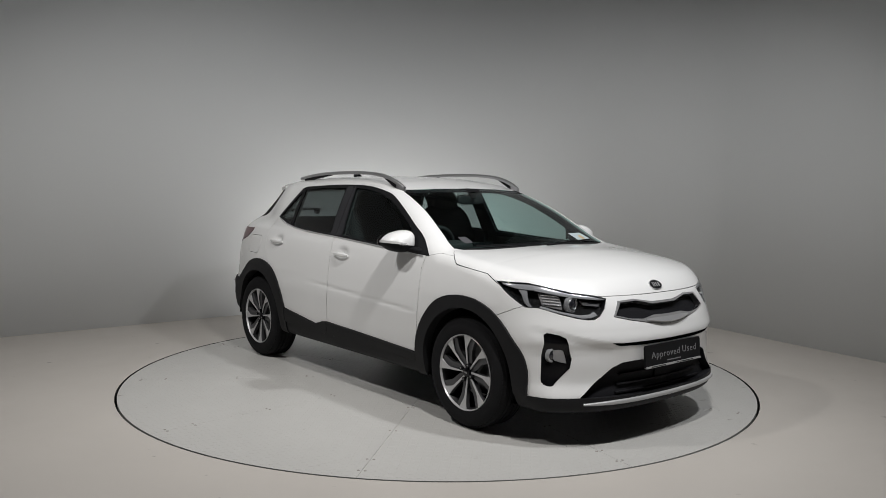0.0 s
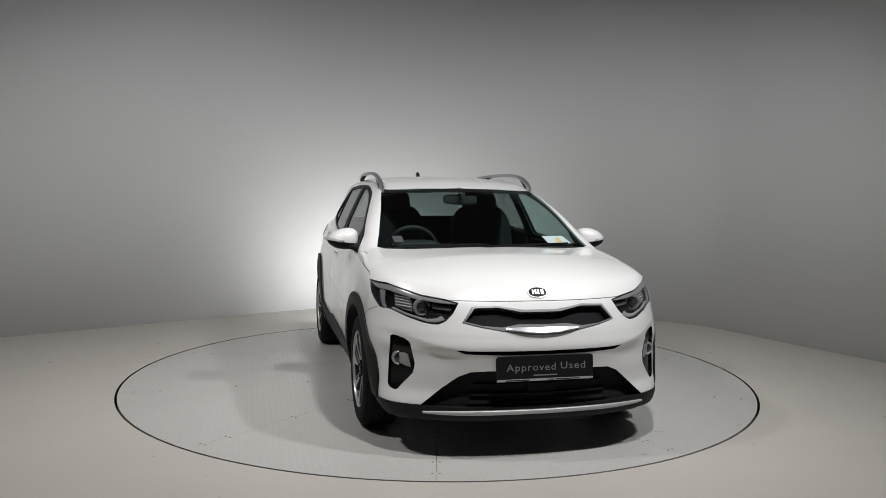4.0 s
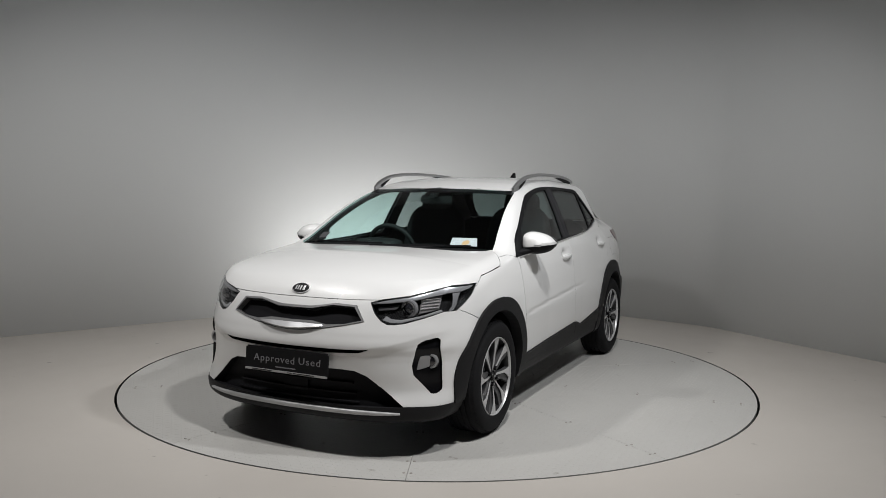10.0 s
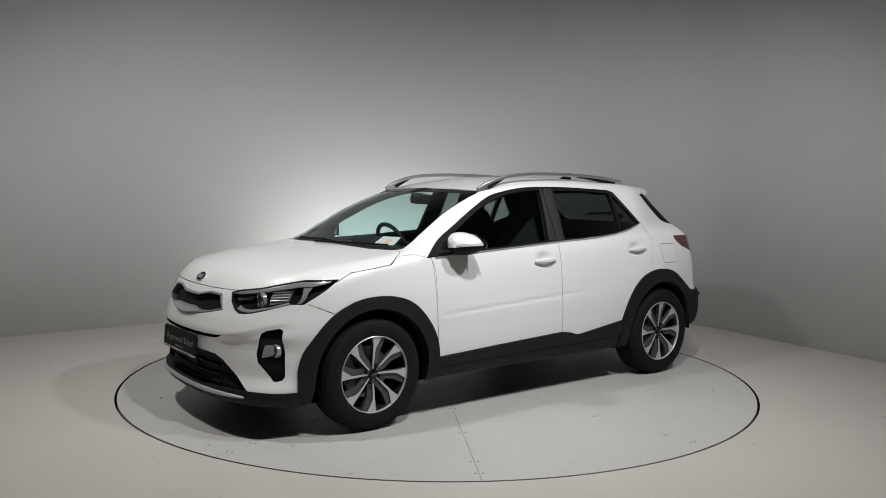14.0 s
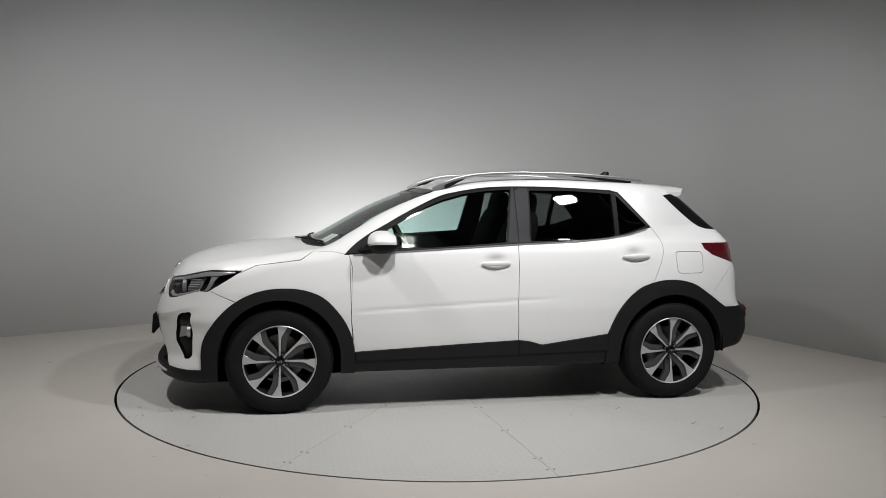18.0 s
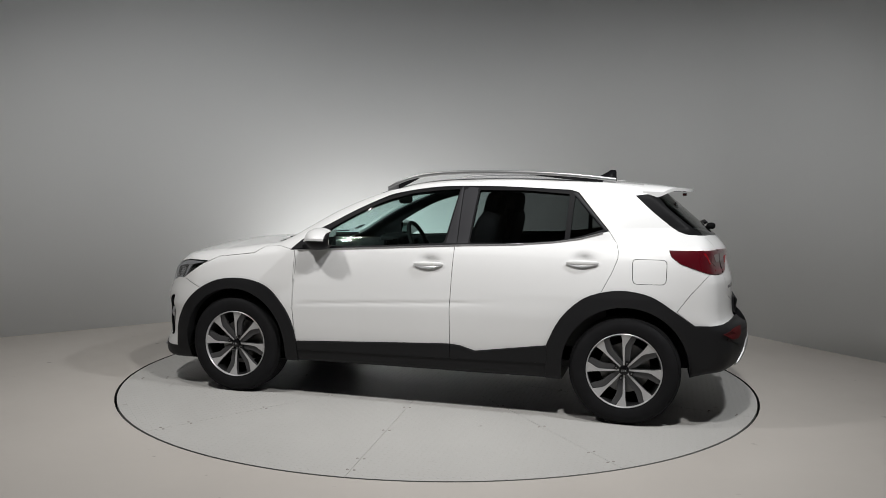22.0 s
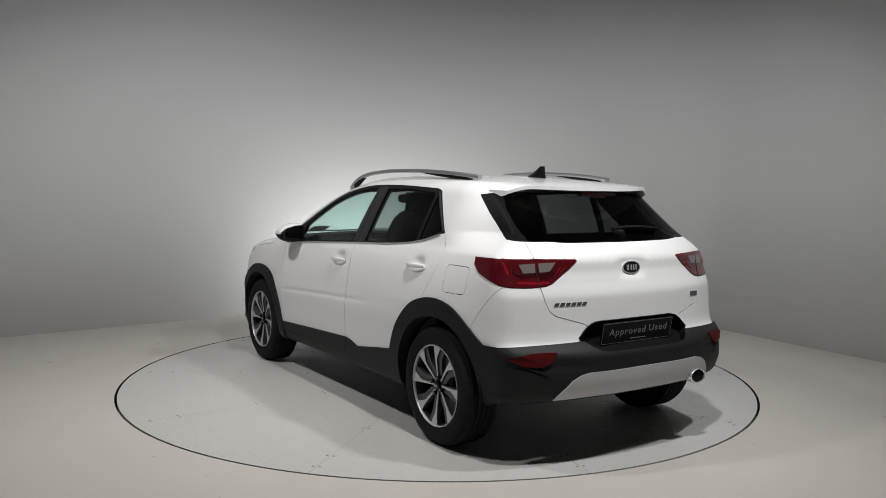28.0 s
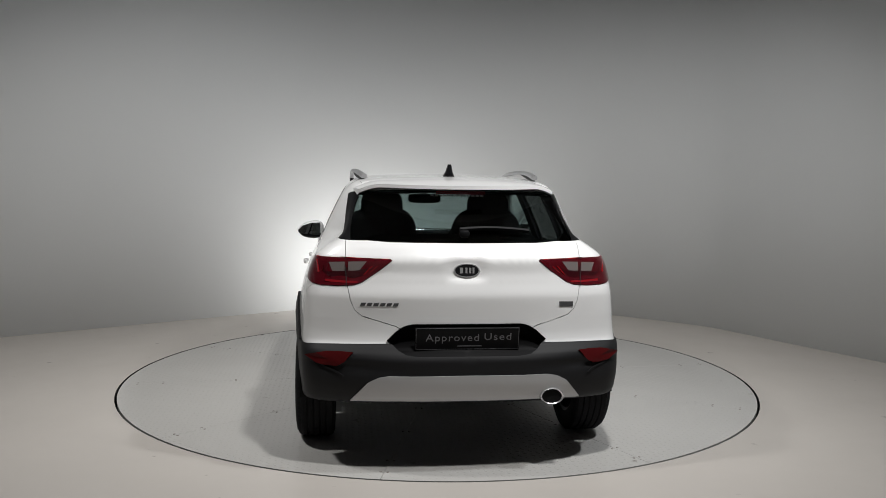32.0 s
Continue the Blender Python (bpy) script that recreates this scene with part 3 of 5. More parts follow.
def sheet(name, region, material, side, off=0.0, edge=-0.014, gap=0.002, parent=None, label="", faces=None):
    """One panel: the region's faces moved by off along the surface, their rim set back by a gap and turned to the depth edge.
    side: 1 left, -1 right, 0 both halves in one."""
    faces = faces if faces is not None else PIECES.get(region, [])
    used = sorted({i for f in faces for i in f})
    at = {g: k for k, g in enumerate(used)}
    p, n = SKIN[used], SKIN_N[used]
    loops = [[at[i] for i in f] for f in faces]
    count = {}
    for f in loops:
        for a, b in zip(f, f[1:] + f[:1]):
            count[(a, b)] = 1
    rim = [(a, b) for a, b in count if (b, a) not in count and not (side == 0 and abs(p[a][1]) < 1e-6 and abs(p[b][1]) < 1e-6)]
    inward = np.zeros_like(p)
    for a, b in rim:
        t = p[b] - p[a]
        for k in (a, b):
            inward[k] += np.cross(n[k], t) / (np.linalg.norm(t) + 1e-9)
    ln = np.linalg.norm(inward, axis=1)
    inward = np.where(ln[:, None] > 1e-6, inward / np.maximum(ln, 1e-6)[:, None], 0)
    if side == 0:
        inward[np.abs(p[:, 1]) < 1e-6, 1] = 0
    q = p + n * off + inward * gap
    ring = sorted({k for e in rim for k in e})
    rk = {k: len(used) + i for i, k in enumerate(ring)}
    rk2 = {k: len(used) + len(ring) + i for i, k in enumerate(ring)}
    base = p[ring] + inward[ring] * gap
    verts = np.concatenate([q, q[ring], base + n[ring] * edge])
    wall_n = -inward[ring] if edge < off else inward[ring]
    norms = np.concatenate([n, wall_n, wall_n])
    polys = loops + [[rk[b], rk[a], rk2[a], rk2[b]] for a, b in rim]
    if side <= 0:
        mv, mn = verts * [1, -1, 1], norms * [1, -1, 1]
        if side == -1:
            verts, norms, polys = mv, mn, [f[::-1] for f in polys]
        else:
            seam = {k: k for k in range(len(verts)) if abs(verts[k][1]) < 1e-5}
            idx, extra = {}, []
            for k in range(len(verts)):
                if k in seam:
                    idx[k] = k
                else:
                    idx[k] = len(verts) + len(extra)
                    extra.append(k)
            polys = polys + [[idx[k] for k in f][::-1] for f in polys]
            verts, norms = np.concatenate([verts, mv[extra]]), np.concatenate([norms, mn[extra]])
    me = bpy.data.meshes.new(name)
    me.from_pydata(verts.tolist(), [], polys)
    me.polygons.foreach_set("use_smooth", [True] * len(me.polygons))
    me.materials.append(material)
    me.update()
    me.normals_split_custom_set_from_vertices(norms.tolist())
    ob = new(name, me)
    ob.parent = parent or car
    if label:
        ob["label"] = label
    return ob


def islands(faces):
    """The groups of faces that hang together."""
    own = {}

    def root(a):
        while own[a] != a:
            own[a] = own[own[a]]
            a = own[a]
        return a
    for f in faces:
        for v in f:
            own.setdefault(v, v)
            own[root(v)] = root(f[0])
    out = {}
    for f in faces:
        out.setdefault(root(f[0]), []).append(f)
    return [g for g in out.values() if len(g) > 4]


def both(name, region, material, label="", **k):
    for faces in islands(PIECES.get(region, [])):
        for s in (1, -1):
            sheet(name, region, material, s, label=label, faces=faces, **k)


def build_skin_panels():
    sheet("bonnet", "bonnet", M_WHITE, 0, gap=0.0025)
    sheet("roof", "roof", M_WHITE, 0, gap=0.001)
    sheet("tailgate", "tailgate", M_WHITE, 0)
    sheet("front_bumper", "front_bumper", M_WHITE, 0, edge=-0.03)
    both("rear_bumper_corner", "rear_bumper", M_WHITE)
    both("front_wing", "fender", M_WHITE)
    both("side_frame", "side_frame", M_WHITE, gap=0.001)
    both("front_door", "front_door", M_WHITE)
    both("rear_door", "rear_door", M_WHITE)
    both("fuel_flap", "fuel_flap", M_WHITE, gap=0.0028)
    sheet("windscreen_cowl", "cowl", M_PLASTIC, 0, off=-0.006, edge=-0.02, label="black plastic cowl under the windscreen")
    sheet("windscreen", "windscreen", M_GLASS, 0, off=-0.002, edge=-0.008, gap=0.001, label="clear green-tinted windscreen glass")
    sheet("rear_window", "rear_window", M_GLASS_DARK, 0, off=-0.002, edge=-0.008, gap=0.001, label="dark tinted rear window glass")
    both("rear_glass_edge", "rear_glass_edge", M_FRIT, off=-0.001, edge=-0.008, gap=0.0, label="black printed edge of the rear window")
    both("window_frame", "window_frame", M_FRAME, off=0.0, edge=-0.02, gap=0.0005, label="satin black window surround")
    both("front_window", "front_window", M_GLASS, off=-0.006, edge=-0.012, gap=0.0, label="clear side window glass")
    both("rear_side_window", "rear_side_window", M_GLASS_MID, off=-0.006, edge=-0.012, gap=0.0, label="dark tinted side window glass")
    both("quarter_window", "quarter_window", M_GLASS_MID, off=-0.006, edge=-0.012, gap=0.0, label="dark tinted quarter glass")
    both("wheel_arch_trim", "wheel_arch_trim", M_PLASTIC, off=0.012, edge=-0.05, gap=0.0, label="grained black plastic wheel arch trim")
    both("wheel_arch_trim", "wheel_arch_trim_rear", M_PLASTIC, off=0.012, edge=-0.05, gap=0.0, label="grained black plastic wheel arch trim")
    both("sill", "sill", M_PLASTIC, off=0.004, edge=-0.03, gap=0.001, label="grained black plastic sill")
    both("door_trim", "door_trim", M_PLASTIC, off=0.010, edge=-0.01, gap=0.001, label="grained black plastic door trim")
    both("door_trim", "rear_door_trim", M_PLASTIC, off=0.010, edge=-0.01, gap=0.001, label="grained black plastic door trim")
    sheet("rear_lower_bumper", "rear_lower_bumper", M_PLASTIC, 0, off=0.012, edge=-0.03, gap=0.0, label="grained black plastic lower bumper")
    sheet("rear_skid_plate", "rear_skid", M_SILVER, 0, off=0.02, edge=0.0, gap=0.0, label="satin silver skid plate")
    sheet("plate_recess", "plate_recess", M_FRIT, 0, off=-0.03, edge=0.012, gap=0.0, label="gloss black plate recess")
    sheet("front_lower_bumper", "front_lower_bumper", M_PLASTIC, 0, off=0.004, edge=-0.03, gap=0.0, label="grained black plastic lower bumper")
    sheet("lower_intake", "lower_intake", M_GRILLE, 0, off=-0.045, edge=0.0, gap=0.0, label="black lower air intake")
    sheet("upper_slot", "upper_slot", M_GLOSS, 0, off=-0.02, edge=0.0, gap=0.0, label="gloss black slot across the bumper")
    sheet("grille_surround", "grille_surround", M_CHROME, 0, off=0.004, edge=-0.03, gap=0.0, label="satin chrome grille surround")
    sheet("grille_mesh", "grille", M_GRILLE, 0, off=-0.03, edge=0.004, gap=0.0, label="black grille mesh")
    both("fog_light_pod", "fog_pod", M_GLOSS, off=-0.012, edge=0.0, gap=0.0, label="gloss black fog light pod")
    for s in (1, -1):
        sheet("headlight_lens", "headlight", M_LENS, s, off=0.001, edge=-0.01, gap=0.001, label="clear headlight lens")
        sheet("headlight_housing", "headlight", M_HOUSING, s, off=-0.045, edge=-0.004, gap=0.001, label="black headlight housing")
        sheet("tail_light", "tail_light", M_RED, s, off=0.004, edge=-0.02, gap=0.001, label="deep red tail light lens")
    sheet("underbody", "underbody", M_UNDER, 0, edge=0.0, gap=0.0, label="dark underbody")
    # cabin lining: the inside of pillars, roof and doors
    solid = ["roof", "side_frame", "front_door", "rear_door", "window_frame", "tailgate", "cowl", "fender"]
    faces = [f for r in solid for f in PIECES.get(r, []) if SKIN[f[0]][2] > 0.6 and -1.9 < SKIN[f[0]][0] < 1.12]
    sheet("cabin_lining", "", M_LINING, 0, off=-0.028, edge=-0.02, gap=0.0, faces=faces, label="dark grey cabin lining")


build_skin_panels()


# ---------------------------------------------------------------- wheels
def lathe(bm, prof, n=64, axis="y", closed=False):
    """Turns a profile of (radius, depth) round the y axis."""
    rings = []
    for k in range(n):
        a = 2 * math.pi * k / n
        rings.append([bm.verts.new((r * math.cos(a), d, r * math.sin(a))) for r, d in prof])
    m = len(prof)
    for k in range(n):
        a, b = rings[k], rings[(k + 1) % n]
        for i in range(m if closed else m - 1):
            j = (i + 1) % m
            bm.faces.new((a[i], a[j], b[j], b[i]))
    return rings


def smooth_all(bm, sharp=35):
    bmesh.ops.recalc_face_normals(bm, faces=bm.faces)
    for f in bm.faces:
        f.smooth = True
    for e in bm.edges:
        if len(e.link_faces) == 2 and e.calc_face_angle(0) > radians(sharp):
            e.smooth = False
    return bm


def prism(bm, pts, d0, d1, bevel=0.0):
    """A plate with the outline pts in the xz plane from depth d0 to d1 along y."""
    a = [bm.verts.new((x, d0, z)) for x, z in pts]
    b = [bm.verts.new((x, d1, z)) for x, z in pts]
    fs = [bm.faces.new(a), bm.faces.new(b[::-1])]
    for i in range(len(pts)):
        j = (i + 1) % len(pts)
        fs.append(bm.faces.new((a[i], b[i], b[j], a[j])))
    if bevel:
        es = [e for e in fs[1].edges]
        bmesh.ops.bevel(bm, geom=es, offset=bevel, segments=2, affect="EDGES")
    return fs


def build_wheel():
    """A wheel that faces +y, centre at its own origin; y = 0 is the outer face of the tyre's sidewall."""
    w = new("wheel")
    w["label"] = "alloy wheel with machined spokes and a black tyre"
    bm = bmesh.new()
    prof = [(0.222, -0.02), (0.228, -0.006), (0.245, -0.001), (0.272, 0.0), (0.295, -0.004), (0.308, -0.013), (0.316, -0.022), (0.321, -0.03)]
    for k in range(5):
        d = -0.032 - k * 0.033
        prof += [(0.3265, d - 0.002), (0.3275, d - 0.014), (0.3265, d - 0.027), (0.319, d - 0.0275), (0.319, d - 0.0325)]
    prof += [(0.316, -0.2), (0.295, -0.208), (0.25, -0.21), (0.222, -0.2)]
    lathe(bm, prof, 72)
    part("tyre", smooth_all(bm, 30), M_TYRE, w, "black rubber tyre")
    bm = bmesh.new()
    # tread blocks cut across the shoulder
    for k in range(72):
        a = 2 * math.pi * k / 72
        bmesh.ops.create_cube(bm, size=1, matrix=Matrix.Rotation(-a, 4, "Y") @ Matrix.Translation((0.3165, -0.03, 0)) @ Matrix.Rotation(0.5, 4, "Z") @ Matrix.Diagonal((0.010, 0.03, 0.018, 1)))
    part("tread_shoulder", bm, M_TYRE, w)
    bm = bmesh.new()
    lathe(bm, [(0.2235, -0.016), (0.223, -0.007), (0.22, -0.005), (0.217, -0.009), (0.2155, -0.02)], 72)
    part("rim_lip", smooth_all(bm, 40), M_MACHINED, w, "machined alloy rim lip")
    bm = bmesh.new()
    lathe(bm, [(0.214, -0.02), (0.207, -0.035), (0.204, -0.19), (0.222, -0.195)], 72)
    part("rim_barrel", smooth_all(bm, 40), M_BARREL, w, "dark grey rim barrel, coloured darker for the shade inside")
    bm = bmesh.new()
    lathe(bm, [(0.0, -0.115), (0.15, -0.115), (0.152, -0.13)], 40)
    part("brake_disc", smooth_all(bm), M_DISC, w, "grey steel brake disc")
    bm = bmesh.new()
    lathe(bm, [(0.205, -0.17), (0.0, -0.17)], 40)
    part("wheel_back", smooth_all(bm), M_UNDER, w)

    def turned(pts, a):
        c, s = math.cos(a), math.sin(a)
        return [(x * c - z * s, x * s + z * c) for x, z in pts]
    # machined rib and dark blade, eight of each
    rib = [(0.03, -0.0055), (0.03, 0.0055), (0.14, 0.0065), (0.158, 0.012), (0.2125, 0.05), (0.2175, 0.02), (0.2185, -0.014), (0.175, -0.0075), (0.14, -0.0065)]
    blade = [(0.032, 0.0052), (0.04, 0.024), (0.064, 0.038), (0.128, 0.041), (0.15, 0.051), (0.1975, 0.077), (0.2115, 0.0505), (0.158, 0.0125), (0.14, 0.007)]
    for k in range(8):
        a = 2 * math.pi * k / 8 + radians(90)
        for bm, pts, d0, d1, m, nm in ((None, rib, -0.045, -0.0185, M_SPOKE_DARK, "spoke"), (None, rib, -0.018, -0.014, M_MACHINED, "spoke_face"), (None, blade, -0.05, -0.023, M_SPOKE_DARK, "spoke_blade")):
            bm = bmesh.new()
            prism(bm, turned(pts, a), d0, d1, 0.002)
            # dish the spoke towards the hub
            for v in bm.verts:
                r = math.hypot(v.co.x, v.co.z)
                v.co.y -= 0.022 * max(0.0, 1 - r / 0.2) ** 1.2
            part(nm, smooth_all(bm, 12), m, w)
    bm = bmesh.new()
    lathe(bm, [(0.0, -0.038), (0.03, -0.038), (0.05, -0.041), (0.056, -0.06)], 40)
    part("hub", smooth_all(bm, 40), M_SPOKE_DARK, w)
    bm = bmesh.new()
    lathe(bm, [(0.0, -0.018), (0.02, -0.019), (0.027, -0.022), (0.029, -0.036)], 32)
    cap = part("hub_cap", smooth_all(bm, 50), M_GLOSS, w, "gloss black hub cap with a pale emblem")
    bm = bmesh.new()
    for x in (-0.011, -0.001, 0.011):
        bmesh.ops.create_cube(bm, size=1, matrix=Matrix.Translation((x, -0.017, 0)) @ Matrix.Diagonal((0.004, 0.002, 0.011, 1)))
    part("emblem", bm, M_CHROME, cap)
    for k in range(4):
        a = radians(22.5 + 90 * k)
        bm = bmesh.new()
        bmesh.ops.create_cone(bm, cap_ends=True, segments=12, radius1=0.0135, radius2=0.012, depth=0.03,
                              matrix=Matrix.Translation((0.047 * math.cos(a), -0.03, 0.047 * math.sin(a))) @ Matrix.Rotation(radians(-90), 4, "X"))
        bolt = part("wheel_bolt", smooth_all(bm, 40), M_GLOSS, w)
        bm = bmesh.new()
        bmesh.ops.create_cone(bm, cap_ends=True, segments=10, radius1=0.005, radius2=0.004, depth=0.003,
                              matrix=Matrix.Translation((0.047 * math.cos(a), -0.014, 0.047 * math.sin(a))) @ Matrix.Rotation(radians(-90), 4, "X"))
        part("bolt_head", smooth_all(bm, 40), M_DISC, bolt)
    return w


def place_wheels():
    w = build_wheel()
    w.parent = car
    w.matrix_basis = pose(1.29, 0.865, 0.3275, 0, 0, 0)
    copy_thing(w, pose(-1.29, 0.865, 0.3275, 0, 2, 0))
    copy_thing(w, pose(1.29, -0.865, 0.3275, 0, 0, 180))
    copy_thing(w, pose(-1.29, -0.865, 0.3275, 0, 8, 180))
    for x in (1.29, -1.29):
        for s in (1, -1):
            bm = bmesh.new()
            n = 28
            rows = []
            for k in range(n + 1):
                a = radians(-4 + 188 * k / n)
                rows.append([bm.verts.new((x + 0.385 * math.cos(a), s * y, 0.335 + 0.385 * math.sin(a))) for y in (0.835, 0.56)])
            for a, b in zip(rows, rows[1:]):
                bm.faces.new((a[0], a[1], b[1], b[0]))
            bm.faces.new([r[1] for r in rows])
            part("wheel_well", smooth_all(bm, 50), M_UNDER, car, "black wheel well liner")


place_wheels()


# ---------------------------------------------------------------- details on the body
def surf(view, u, v):
    """A point of the body and its normal: view front (y, z), rear (y, z), side (x, z) or top (x, y)."""
    o, d = {"front": ((0.9, u, v), (1, 0, 0)), "rear": ((-1.2, u, v), (-1, 0, 0)), "side": ((u, 0, v), (0, 1, 0)), "right": ((u, 0, v), (0, -1, 0)), "top": ((u, v, 0.9), (0, 0, 1)), "screen": ((-0.2, u, v), (1, 0, 0))}[view]
    p = on_body(np.array([o], float), np.array([d], float))
    return Vector(p[0]), Vector(body_normal(p)[0])


def patch(name, outline, view, material, parent, off=0.002, depth=0.004, label="", mirror=False):
    """A thin plate laid on the body inside an outline."""
    bm = bmesh.new()
    m = len(outline)
    cu, cv = sum(p[0] for p in outline) / m, sum(p[1] for p in outline) / m
    tops, lows = [], []
    for u, v in outline:
        p, n = surf(view, u, v)
        tops.append(bm.verts.new(p + n * off))
        lows.append(bm.verts.new(p + n * (off - depth)))
    p, n = surf(view, cu, cv)
    mid = bm.verts.new(p + n * off)
    for i in range(m):
        j = (i + 1) % m
        bm.faces.new((mid, tops[i], tops[j]))
        bm.faces.new((tops[i], lows[i], lows[j], tops[j]))
    if mirror:
        for w in bm.verts:
            w.co.y = -w.co.y
    return part(name, smooth_all(bm, 30), material, parent, label)


def oval(cu, cv, ru, rv, n=28):
    return [(cu + ru * math.cos(2 * math.pi * k / n), cv + rv * math.sin(2 * math.pi * k / n)) for k in range(n)]


def blob(bm, c, r, e1=0.6, e2=0.6, nu=28, nv=16, m=None):
    """A rounded box: radii r, softer with larger e."""
    def sp(x, e):
        return math.copysign(abs(x) ** e, x)
    m = m or Matrix()
    rows = []
    for i in range(1, nv):
        a = -math.pi / 2 + math.pi * i / nv
        rows.append([bm.verts.new(m @ Vector((c[0] + r[0] * sp(math.cos(a), e1) * sp(math.cos(b), e2), c[1] + r[1] * sp(math.cos(a), e1) * sp(math.sin(b), e2), c[2] + r[2] * sp(math.sin(a), e1))))
                     for b in [2 * math.pi * k / nu for k in range(nu)]])
    lo, hi = bm.verts.new(m @ Vector((c[0], c[1], c[2] - r[2]))), bm.verts.new(m @ Vector((c[0], c[1], c[2] + r[2])))
    for i in range(len(rows) - 1):
        for k in range(nu):
            j = (k + 1) % nu
            bm.faces.new((rows[i][k], rows[i][j], rows[i + 1][j], rows[i + 1][k]))
    for k in range(nu):
        j = (k + 1) % nu
        bm.faces.new((lo, rows[0][j], rows[0][k]))
        bm.faces.new((hi, rows[-1][k], rows[-1][j]))


def sweep(bm, path, section, up=Vector((0, 0, 1)), scale=None):
    """Carries a closed section (across, up) along a path."""
    rings = []
    n = len(path)
    for i, p in enumerate(path):
        d = (path[min(i + 1, n - 1)] - path[max(i - 1, 0)]).normalized()
        a = d.cross(up).normalized()
        b = a.cross(d).normalized()
        s = scale[i] if scale else (1, 1)
        rings.append([bm.verts.new(p + a * (u * s[0]) + b * (v * s[1])) for u, v in section])
    m = len(section)
    for r, q in zip(rings, rings[1:]):
        for k in range(m):
            j = (k + 1) % m
            bm.faces.new((r[k], r[j], q[j], q[k]))
    bm.faces.new(rings[0][::-1])
    bm.faces.new(rings[-1])


def box(bm, c, s, m=None):
    bmesh.ops.create_cube(bm, size=1, matrix=(m or Matrix()) @ Matrix.Translation(c) @ Matrix.Diagonal((*s, 1)))


def mirror_y(bm):
    for v in bm.verts:
        v.co.y = -v.co.y
    bmesh.ops.reverse_faces(bm, faces=bm.faces)
    return bm


ROUND_BAR = [(math.copysign(abs(math.cos(a)) ** 0.6, math.cos(a)), math.copysign(abs(math.sin(a)) ** 0.6, math.sin(a))) for a in [2 * math.pi * k / 16 for k in range(16)]]


def build_rails():
    for s in (1, -1):
        pts = [(0.30, 0.552, 1.394), (0.22, 0.556, 1.43), (0.12, 0.558, 1.464), (-0.02, 0.556, 1.489), (-0.28, 0.552, 1.503), (-0.65, 0.542, 1.5), (-0.95, 0.523, 1.484), (-1.19, 0.498, 1.46)]
        path = [Vector((x, s * y, z)) for x, y, z in (Vector(q) for q in [tuple(w) for w in spline([Vector(q) for q in pts], 6)])]
        n = len(path)
        sc = [(0.017 * min(1, 0.55 + 3 * i / n), 0.0125 * min(1, 0.6 + 3 * i / n)) for i in range(n)]
        bm = bmesh.new()
        sweep(bm, path, ROUND_BAR, scale=sc)
        rail = part("roof_rail", smooth_all(bm, 40), M_RAIL, car, "satin silver roof rail")
        roof = [surf("top", p.x, p.y * 0.97)[0].z - 0.006 for p in path]
        for nm, i0, i1, material, label in (("rail_end", 0, 6, M_RAIL, "satin silver rail end on the roof"), ("rail_foot", 5, 14, M_FRAME, "black rail foot"), ("rail_foot", n - 13, n - 3, M_FRAME, "black rail foot")):
            bm = bmesh.new()
            rows = []
            for i in range(i0, i1 + 1):
                p, f = path[i], (i - i0) / (i1 - i0)
                top = p.z - 0.006
                low = roof[i] if i0 == 0 else roof[i] + (top - 0.006 - roof[i]) * (f ** 1.4 if i0 == 5 else (1 - f) ** 1.4)
                half = 0.013 * min(1, 0.6 + 3 * i / n)
                rows.append([bm.verts.new((p.x, p.y + d * half, z)) for d, z in ((1, top), (1, min(low, top - 0.002)), (-1, min(low, top - 0.002)), (-1, top))])
            for r, q in zip(rows, rows[1:]):
                for k in range(4):
                    bm.faces.new((r[k], r[(k + 1) % 4], q[(k + 1) % 4], q[k]))
            bm.faces.new(rows[0])
            bm.faces.new(rows[-1][::-1])
            part(nm, smooth_all(bm, 40), material, rail, label)


